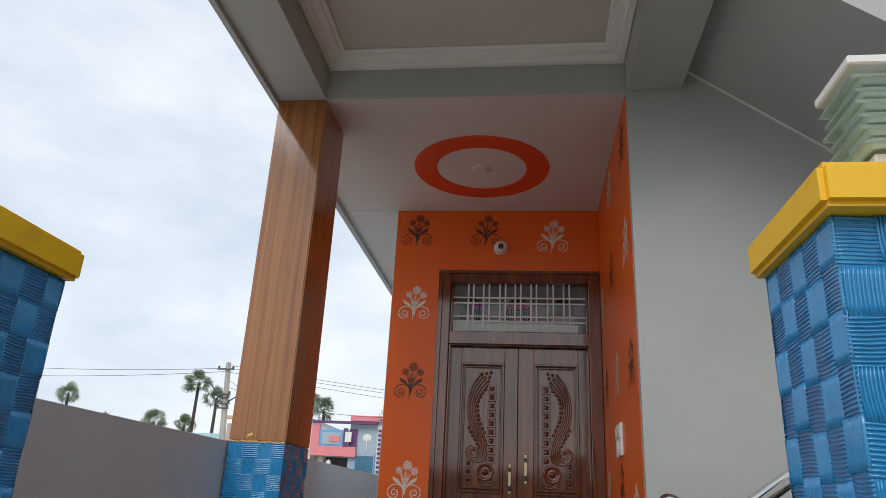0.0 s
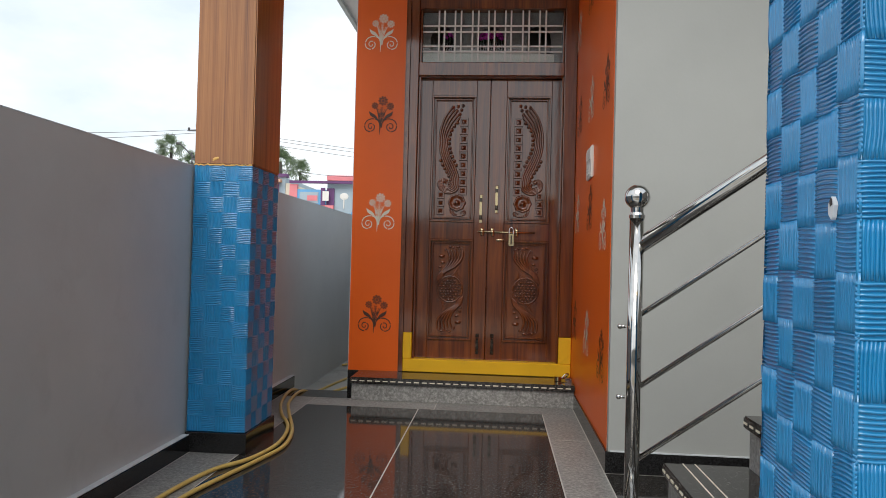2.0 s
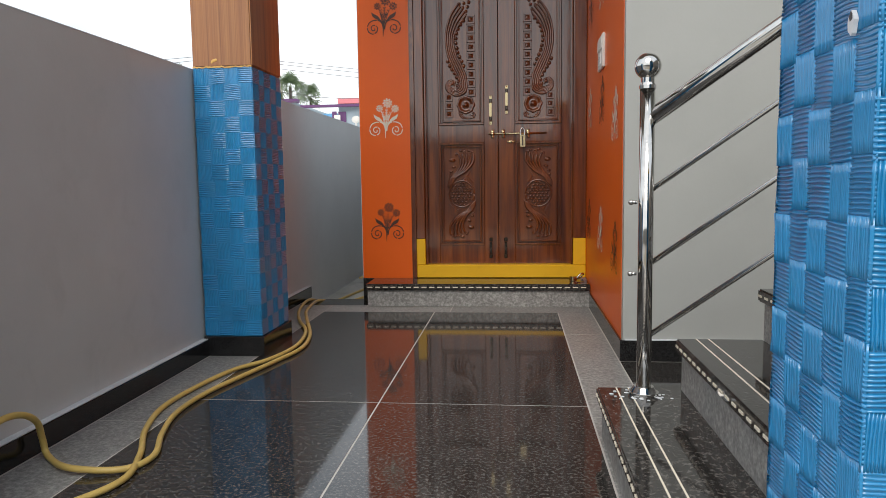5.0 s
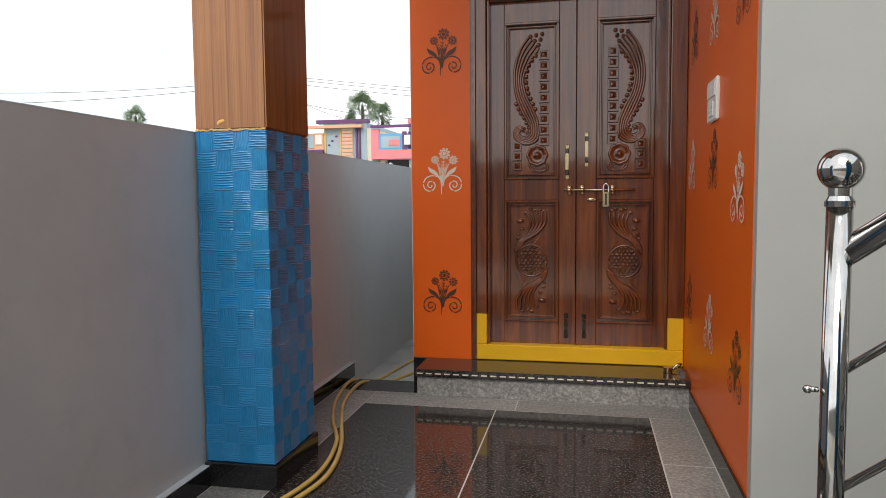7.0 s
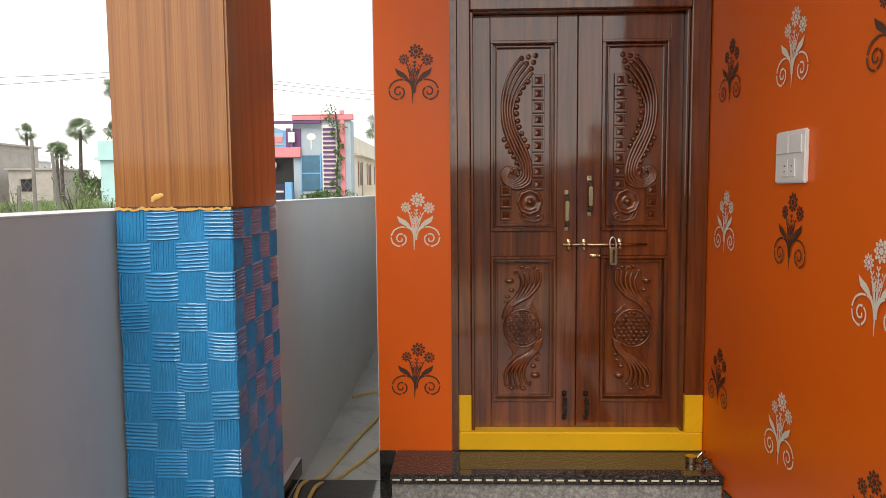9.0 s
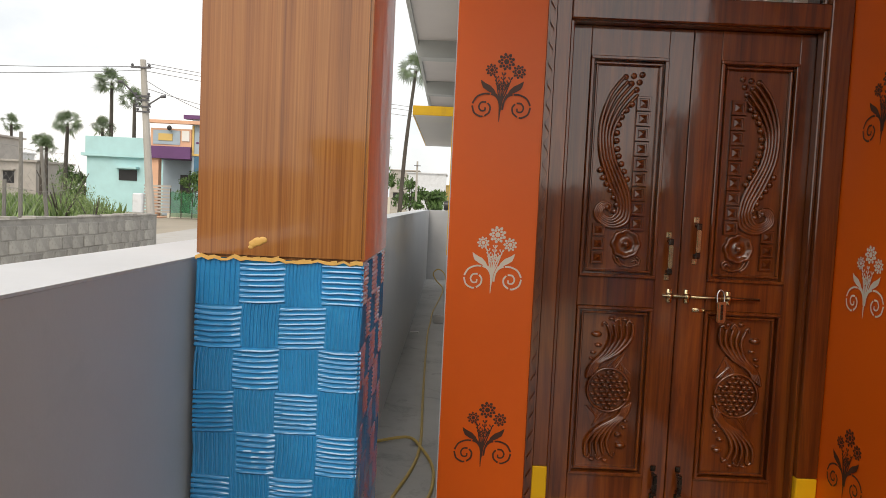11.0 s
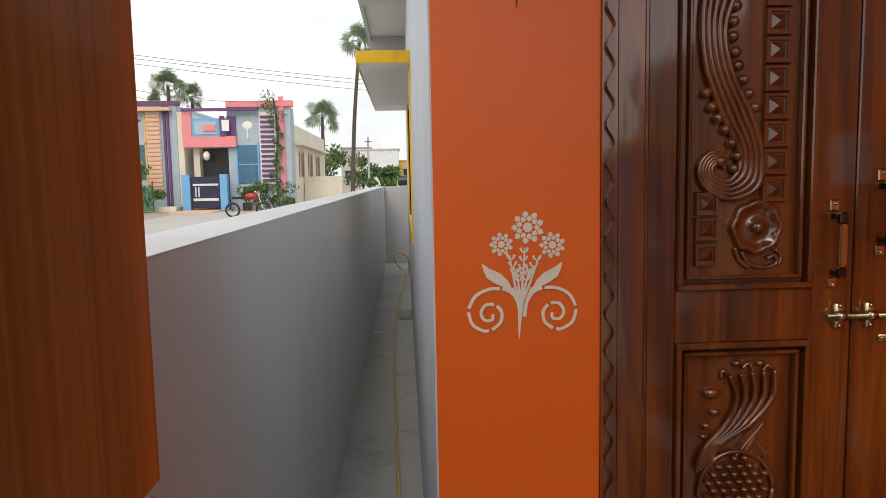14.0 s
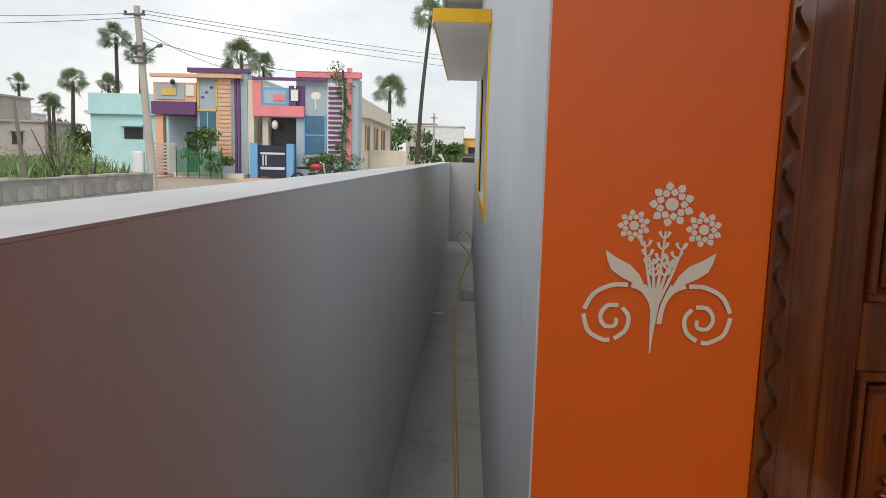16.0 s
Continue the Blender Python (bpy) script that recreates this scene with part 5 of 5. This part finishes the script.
def palm(x, y, zt, rad, seed, lean=0.0):
    rnd = random.Random(seed)
    p = thing("palmyra_palm", (x, y, 0.3), "tall palmyra palm with a round fan-leaf crown", "palm tree", "palmyra palms")
    rad *= 0.88
    top = Vector((x + lean, y, zt))
    bm = bmesh.new()
    tube(bm, spline([(x, y, 0.2), (x + lean * 0.35, y, zt * 0.5), tuple(top)], 6), 0.15, 8, lambda s: 1.3 - 0.5 * s)
    part("trunk", bm, M_TRUNK, p)
    bm = bmesh.new()
    for i in range(40):
        a, e = rnd.uniform(0, math.tau), rnd.uniform(-0.8, 1.5)
        d = Vector((math.cos(a) * math.cos(e), math.sin(a) * math.cos(e), math.sin(e)))
        ln = rad * rnd.uniform(0.25, 0.68)
        c = top + d * ln
        side = d.cross(Vector((0, 0, 1)))
        side = (side if side.length > 0.01 else Vector((1, 0, 0))).normalized()
        up = side.cross(d).normalized()
        q = rnd.uniform(0, math.pi)
        sa = side * math.cos(q) + up * math.sin(q)
        bm.faces.new([bm.verts.new(v) for v in (top, top + sa * 0.03, c)])
        for j in range(11):
            f = (j - 5) / 5 * 1.9
            tip = c + (d * math.cos(f) + sa * math.sin(f)) * rad * rnd.uniform(0.32, 0.48) - Vector((0, 0, 0.06 * rad))
            n2 = (d * math.cos(f + 0.13) + sa * math.sin(f + 0.13)) * rad * 0.2
            n1 = (d * math.cos(f - 0.13) + sa * math.sin(f - 0.13)) * rad * 0.2
            bm.faces.new([bm.verts.new(v) for v in (c, c + n1, tip, c + n2)])
    part("crown", bm, M_PALM, p)


for i, (x, y, z, r, ln) in enumerate(((-29.2, 60, 10.3, 1.75, 0), (-27.3, 60, 9.0, 1.45, 0), (-29.9, 60, 6.6, 1.3, 0), (-33.0, 60, 6.8, 1.6, 0.2), (-38.5, 66, 5.7, 1.2, 0), (-36.9, 64, 5.2, 1.2, 0), (-19.2, 60, 9.2, 1.9, 0), (-17.7, 61, 8.4, 1.6, 0), (-21.0, 62, 8.2, 1.0, 0),
                                      (-7.4, 60, 6.7, 1.9, 0), (-5.2, 60, 12.4, 2.0, 0.9), (-41.5, 60, 9.0, 1.5, 0), (-43.2, 62, 6.4, 1.6, 0), (-60.0, 70, 9.5, 1.8, 0), (-47, 75, 8, 1.4, 0))):
    palm(x, y, z, r, 100 + i, ln)


def bush(x, y, z, r, n, size, seed, label, name="bush", squash=0.8, mat_leaf=None, stems=5):
    rnd = random.Random(seed)
    b = thing(name, (x, y, z), label, "bush" if name == "bush" else "tree")
    bm = bmesh.new()
    for i in range(stems):
        tube(bm, [(x, y, z), (x + rnd.uniform(-0.6, 0.6) * r, y + rnd.uniform(-0.6, 0.6) * r, z + r * rnd.uniform(0.6, 1.3))], 0.03 * r, 5, lambda s: 1 - 0.7 * s)
    part("stem", bm, M_TRUNK, b)
    bm = bmesh.new()
    for i in range(9):
        leaves(bm, rnd, (x + rnd.uniform(-0.7, 0.7) * r, y + rnd.uniform(-0.5, 0.5) * r, z + r * squash * rnd.uniform(0.35, 1.35)), r * rnd.uniform(0.3, 0.6), n // 9, size)
    part("foliage", bm, mat_leaf or M_LEAF, b)


bush(-14.2, 38.3, 0.9, 1.15, 900, 0.10, 1, "green shrub above a green net by the purple house", squash=1.0)
bush(-13.4, 38.2, 0.5, 0.8, 500, 0.09, 2, "low green shrub by the purple house")
bush(-8.6, 38.8, 0.3, 0.95, 900, 0.09, 3, "dark green flowering shrub beside the navy gate")
bush(-7.4, 38.6, 0.3, 1.1, 900, 0.09, 4, "dark green shrub with pale blossoms by the pink house")
bush(-17.0, 31.0, 0.1, 1.7, 1300, 0.05, 5, "sparse thorny shrub by the lane", squash=0.75, mat_leaf=M_THORN, stems=9)
bush(-14.6, 29.0, 0.1, 1.0, 600, 0.045, 6, "sparse thorny shrub by the pole", squash=0.8, mat_leaf=M_THORN, stems=7)
bush(-21.5, 34.0, 0.1, 1.3, 800, 0.05, 7, "sparse thorny shrub at the field edge", mat_leaf=M_THORN, stems=7)
for i, (x, y, r) in enumerate(((-9.5, 75, 3.2), (-5.5, 80, 2.6), (-12, 90, 3.0), (2.5, 118, 3.0), (6, 100, 2.4), (-3.0, 70, 1.6))):
    bush(x, y, 0.3 + r * 0.2, r, 900, 0.26, 20 + i, "round green roadside tree", "tree", 0.9)
for i, (x, y, r) in enumerate(((-32, 62, 2.6), (-36, 70, 2.4), (-42, 58, 2.2), (-54, 60, 2.4), (-27, 58, 2.0), (-48, 82, 3.4), (-60, 80, 3.2), (-24, 70, 2.2))):
    bush(x, y, 0.3, r, 700, 0.24, 40 + i, "dark green bush at the far side of the field")
# creeper on the pink house
rnd = random.Random(77)
c = thing("creeper", (-7.45, 39.7, 0.3), "green creeper climbing the pink house front", "climbing plant")
bm = bmesh.new()
tube(bm, spline([(-7.4, 39.75, 0.3), (-7.5, 39.75, 2.2), (-7.35, 39.75, 4.0), (-7.5, 39.75, 5.8)], 5), 0.05, 6)
part("stem", bm, M_TRUNK, c)
bm = bmesh.new()
for i in range(16):
    z = 1.0 + i * 0.33
    leaves(bm, rnd, (-7.45 + rnd.uniform(-0.25, 0.25) - (0.35 if i > 12 else 0), 39.65, z), 0.25 + (0.28 if i > 11 else 0), 46, 0.085)
part("foliage", bm, M_LEAF, c)

n = thing("net_fence", (-14.2, 38.0, 0.4), "sagging green garden net on stakes", "net")
for i in range(5):
    bm = bmesh.new()
    cyl(bm, (-15.3 + 0.56 * i, 38.0, 0.3), (-15.3 + 0.56 * i, 38.0, 1.8), 0.025, 6)
    part("stake", bm, M_TRUNK, n)
bm = bmesh.new()
vs = [[bm.verts.new((-15.3 + 2.25 * i / 30, 38.0 + 0.06 * math.sin(i * 1.7 + j), 0.35 + 1.25 * j / 12 + 0.05 * math.sin(i * 0.9) * (j == 12))) for i in range(31)] for j in range(13)]
for j in range(12):
    for i in range(30):
        bm.faces.new((vs[j][i], vs[j][i + 1], vs[j + 1][i + 1], vs[j + 1][i]))
part("net", bm, M_NET, n)


def power_pole():
    x, y = -12.8, 30.0
    p = thing("power_pole", (x, y, 0.1), "weathered concrete power pole with crossarms and insulators", "power pole")
    bm = bmesh.new()
    cyl(bm, (x, y, 0.0), (x - 0.45, y, 6.7), 0.17, 10, 0.11)
    part("mast", bm, M_POLE, p)
    for z, w in ((6.35, 0.34), (5.25, 0.26), (5.1, 0.22), (4.85, 0.26), (4.65, 0.22)):
        bm = bmesh.new()
        o = x - 0.067 * z
        box(bm, o - w - 0.1, o + w, y - 0.16, y - 0.1, z, z + 0.06)
        arm = part("crossarm", bm, M_WIRE, p)
        for sx in (-w - 0.04, w - 0.06):
            bm = bmesh.new()
            ball(bm, (o + sx, y - 0.13, z + 0.12), 0.06, 8)
            part("insulator", bm, M_WIRE, arm)
    for a, b in (((x - 0.4, y, 5.0), (x - 1.05, y - 0.4, 5.75)), ((x - 0.25, y, 4.95), (x + 0.45, y - 0.4, 5.25))):
        bm = bmesh.new()
        cyl(bm, a, b, 0.03, 6)
        cyl(bm, b, (b[0] + (b[0] - a[0]) * 0.25, b[1], b[2] + 0.02), 0.06, 8)
        part("street_light", bm, M_WIRE, p)
    bm = bmesh.new()
    box(bm, x - 0.66, x - 0.26, y - 0.3, y - 0.02, 0.7, 1.5, 0.05)
    part("meter_box", bm, M_COPING, p, "pale wrapped meter box")


power_pole()


def wire(a, b, sag):
    w = thing("power_line", a, "thin sagging overhead power line", "cable", "overhead power lines")
    bm = bmesh.new()
    A, B = Vector(a), Vector(b)
    tube(bm, [A.lerp(B, i / 16) - Vector((0, 0, sag * 4 * (i / 16) * (1 - i / 16))) for i in range(17)], 0.011, 4)
    part("conductor", bm, M_WIRE, w)


wire((-13.3, 30, 6.45), (-40, 24, 7.2), 0.9)
wire((-13.3, 30, 6.3), (-38, 22, 5.8), 0.8)
for dz in (0.0, 0.12, -0.18):
    wire((-13.1, 30, 6.45 + dz), (14, 60, 8.2 + dz * 3), 0.5)
wire((-13.1, 30, 5.9), (-12.3, 40, 5.6), 0.3)
wire((-13.1, 30, 5.6), (-7.0, 40, 5.7), 0.4)
for x, y, z in ((-4.6, 75, 6.0), (-8.0, 66, 5.2)):
    p = thing("power_pole", (x, y, 0.3), "thin pale roadside power pole", "power pole")
    bm = bmesh.new()
    cyl(bm, (x, y, 0.2), (x, y, z), 0.13, 8, 0.09)
    part("mast", bm, M_POLE, p)
    bm = bmesh.new()
    box(bm, x - 0.35, x + 0.35, y - 0.12, y - 0.06, z - 0.5, z - 0.42)
    part("crossarm", bm, M_WIRE, p)

# lane, forecourt and plot wall
bm = bmesh.new()
for (x0, x1), (y0, y1) in (((-9.3, -1.66), (-40, 22)), ((-11.5, 30), (24, 37.2)), ((-3.9, 1.5), (37.2, 140)), ((-11.5, -1.66), (22, 24))):
    k = 12
    row = [[bm.verts.new((x, y0 + (y1 - y0) * i / k, ground_z(x, y0 + (y1 - y0) * i / k) + 0.015)) for x in (x0, x1)] for i in range(k + 1)]
    for a, b in zip(row, row[1:]):
        bm.faces.new((a[0], a[1], b[1], b[0]))
solid("road", bm, M_ROAD, "dusty pale grey village lane", "road")
bm = bmesh.new()
box(bm, -17.2, -15.8, 37.0, 39.1, 0.05, 0.32)
box(bm, -11.9, -9.9, 36.6, 38.9, 0.05, 0.31)
solid("pavement", bm, M_PEACH, "reddish paved forecourts in front of the houses", "pavement")

w = thing("plot_wall", (-9.8, 18, -0.3), "rough grey stone-block plot wall", "stone wall")
rnd = random.Random(12)
bm = bmesh.new()
box(bm, -10.0, -9.72, 4.0, 23.2, -0.5, 0.88)
part("core", bm, M_STONEW, w)
bm = bmesh.new()
y = 4.0
while y < 23.1:
    d = rnd.uniform(0.25, 0.6)
    box(bm, -10.02 + rnd.uniform(0, 0.03), -9.69, y, min(23.2, y + d), 0.8805, 0.90 + rnd.uniform(0, 0.05), 0.008)
    y += d + 0.004
part("capping", bm, M_STONEW, w, "rough broken mortar along the top")
block = bmesh.new()
box(block, -0.02, 0.02, -0.23, 0.23, -0.145, 0.145, 0.018)
block_me = mesh_of("stone_block", block)
block_me.materials.append(M_STONEW)
for r in range(4):
    for k in range(40):
        y = 4.25 + k * 0.47 + (r % 2) * 0.22
        if 11 < y < 23:
            ob = new("stone_block", block_me)
            ob.parent = w
            ob.matrix_parent_inverse = base_of(w).inverted()
            ob.matrix_basis = Matrix.LocRotScale((-9.724 + rnd.uniform(-0.010, 0.012), y + rnd.uniform(-0.02, 0.02), -0.28 + r * 0.30 + rnd.uniform(-0.012, 0.012)), Euler((rnd.uniform(-0.02, 0.02), 0, 0)), (1, rnd.uniform(0.92, 1.06), rnd.uniform(0.94, 1.06)))

f = thing("wire_fence", (-10.5, 18, -0.2), "rusty wire fence on leaning granite posts behind the stone wall", "fence")
for y, ln, zt in ((10.0, 0.1, 2.6), (12.0, -0.1, 2.5), (14.0, 0.15, 2.6), (15.9, 0.55, 2.9), (17.8, 0.0, 2.75), (19.0, -0.45, 2.5), (17.2, 0.05, 1.7)):
    bm = bmesh.new()
    cyl(bm, (-10.45, y, -0.4), (-10.45, y + ln, zt), 0.05, 6, 0.036)
    part("post", bm, M_POST, f)
bm = bmesh.new()
for i in range(76):
    y = 9.5 + i * 0.25
    for sgn in (-1, 1):
        if 9.5 <= y + sgn * 1.9 <= 20:
            tube(bm, [(-10.42, y, 0.7), (-10.42, y + sgn * 1.9, 2.4)], 0.0022, 3)
for z in (0.7, 1.5, 2.4):
    tube(bm, [(-10.42, 9.5 + i, z + 0.05 * math.sin(i * 1.9)) for i in range(11)], 0.005, 4)
part("chain_link", bm, M_LINK, f, "thin rusty chain link")

# weeds of the field
rnd = random.Random(31)
verts, faces = [], []
for i in range(60000):
    x, y = -10.6 - abs(rnd.gauss(0, 1)) * 17, rnd.uniform(8, 62)
    if (-24 < x and y > 36) or (-16.5 < x and y > 25):
        continue
    h = rnd.uniform(0.2, 0.62) * (1 + 1.1 * max(0, noise.noise(Vector((x * 0.2, y * 0.2, 0)))))
    a = rnd.uniform(0, math.tau)
    wd = rnd.uniform(0.02, 0.055) * (1 + y / 40)
    z = ground_z(x, y)
    dx, dy = math.cos(a) * wd, math.sin(a) * wd
    lx, ly = rnd.uniform(-0.25, 0.25), rnd.uniform(-0.25, 0.25)
    k = len(verts)
    verts += [(x - dx, y - dy, z - 0.02), (x + dx, y + dy, z - 0.02), (x + lx + dx * 0.7, y + ly + dy * 0.7, z + h * 0.6), (x + lx * 1.6, y + ly * 1.6, z + h)]
    faces.append((k, k + 1, k + 2, k + 3))
for i in range(2500):
    x, y = rnd.uniform(-4.5, 14), rnd.uniform(48, 120)
    if -3.9 < x < 1.5:
        continue
    h, a = rnd.uniform(0.3, 0.9), rnd.uniform(0, math.tau)
    dx, dy, z, k = math.cos(a) * 0.3, math.sin(a) * 0.3, ground_z(x, y), len(verts)
    verts += [(x - dx, y - dy, z - 0.02), (x + dx, y + dy, z - 0.02), (x + dx * 0.7, y + dy, z + h * 0.7), (x + 0.1, y, z + h)]
    faces.append((k, k + 1, k + 2, k + 3))
me = bpy.data.meshes.new("weeds")
me.from_pydata(verts, [], faces)
me.materials.append(M_GRASS)
tagged(new("weeds", me), "tall green weeds covering the open field", "grass", "", "stuff")


def motorcycle():
    x, y, z = -7.5, 33.0, 0.18
    m = thing("motorcycle", (x, y, z), "small red motorcycle parked by the shrubs", "motorcycle")
    for dx in (-0.62, 0.62):
        bm = bmesh.new()
        c = [(x + dx + 0.27 * math.cos(math.tau * i / 20), y, z + 0.31 + 0.27 * math.sin(math.tau * i / 20)) for i in range(21)]
        tube(bm, c, 0.045, 6)
        wheel = part("wheel", bm, M_BLACK, m, "black tyre")
        bm = bmesh.new()
        cyl(bm, (x + dx, y - 0.05, z + 0.31), (x + dx, y + 0.05, z + 0.31), 0.06, 10)
        part("hub", bm, M_STEEL, wheel)
    bm = bmesh.new()
    ball(bm, (x + 0.15, y, z + 0.86), 0.2, 12, (1.4, 0.7, 0.7))
    part("fuel_tank", bm, M_RED, m, "red fuel tank", True)
    bm = bmesh.new()
    box(bm, x - 0.65, x - 0.05, y - 0.12, y + 0.12, z + 0.76, z + 0.86, 0.04, 2)
    part("seat", bm, M_BLACK, m, "black seat")
    bm = bmesh.new()
    box(bm, x - 0.18, x + 0.2, y - 0.14, y + 0.14, z + 0.28, z + 0.62, 0.04)
    part("engine", bm, M_HANDLE, m)
    bm = bmesh.new()
    tube(bm, [(x + 0.62, y, z + 0.31), (x + 0.42, y, z + 0.95), (x + 0.38, y - 0.3, z + 1.05)], 0.025, 6)
    tube(bm, [(x + 0.42, y, z + 0.95), (x + 0.38, y + 0.3, z + 1.05)], 0.02, 6)
    part("fork", bm, M_STEEL, m)


motorcycle()
# ---- floor pieces, last ----
FLOOR = bpy.data.objects["floor"]


def slab(name, x0, x1, y0, y1, material, z=0.0, thick=0.0010):
    bm = bmesh.new()
    g = 0.0032
    box(bm, x0 + g, x1 - g, y0 + g, y1 - g, z - thick, z, 0.0003)
    return part(name, bm, material, FLOOR)


XL, XM, XR = -1.17, -0.405, 0.418
for y0, y1 in ((1.52, 3.12), (3.12, 5.05)):
    slab("granite_tile", XL, XM, y0, y1, M_BLACK_GR)
    slab("granite_tile", XM, XR, y0, y1, M_BLACK_GR)
for y0, y1 in ((1.52, 2.85), (2.85, 4.2), (4.2, 5.3)):
    slab("border_tile", -1.4235, XL, y0, y1, M_GREY_GR)
for y0, y1 in ((1.52, 3.0), (3.0, 4.4), (4.4, 5.05)):
    slab("border_tile", XR, 0.637, y0, y1, M_GREY_GR)
for x0, x1 in ((XL, -0.3), (-0.3, 0.637)):
    slab("border_tile", x0, x1, 5.05, 5.254, M_GREY_GR)
slab("granite_tile", -1.4235, -0.915, 5.3, 5.56, M_BLACK_GR)
slab("granite_tile", XL, -0.915, 5.254, 5.3, M_GREY_GR)
for x0, x1 in ((0.637, 1.7), (1.7, 2.9), (2.9, 4.1)):
    slab("granite_tile", x0, x1, 2.82, 3.809, M_BLACK_GR)
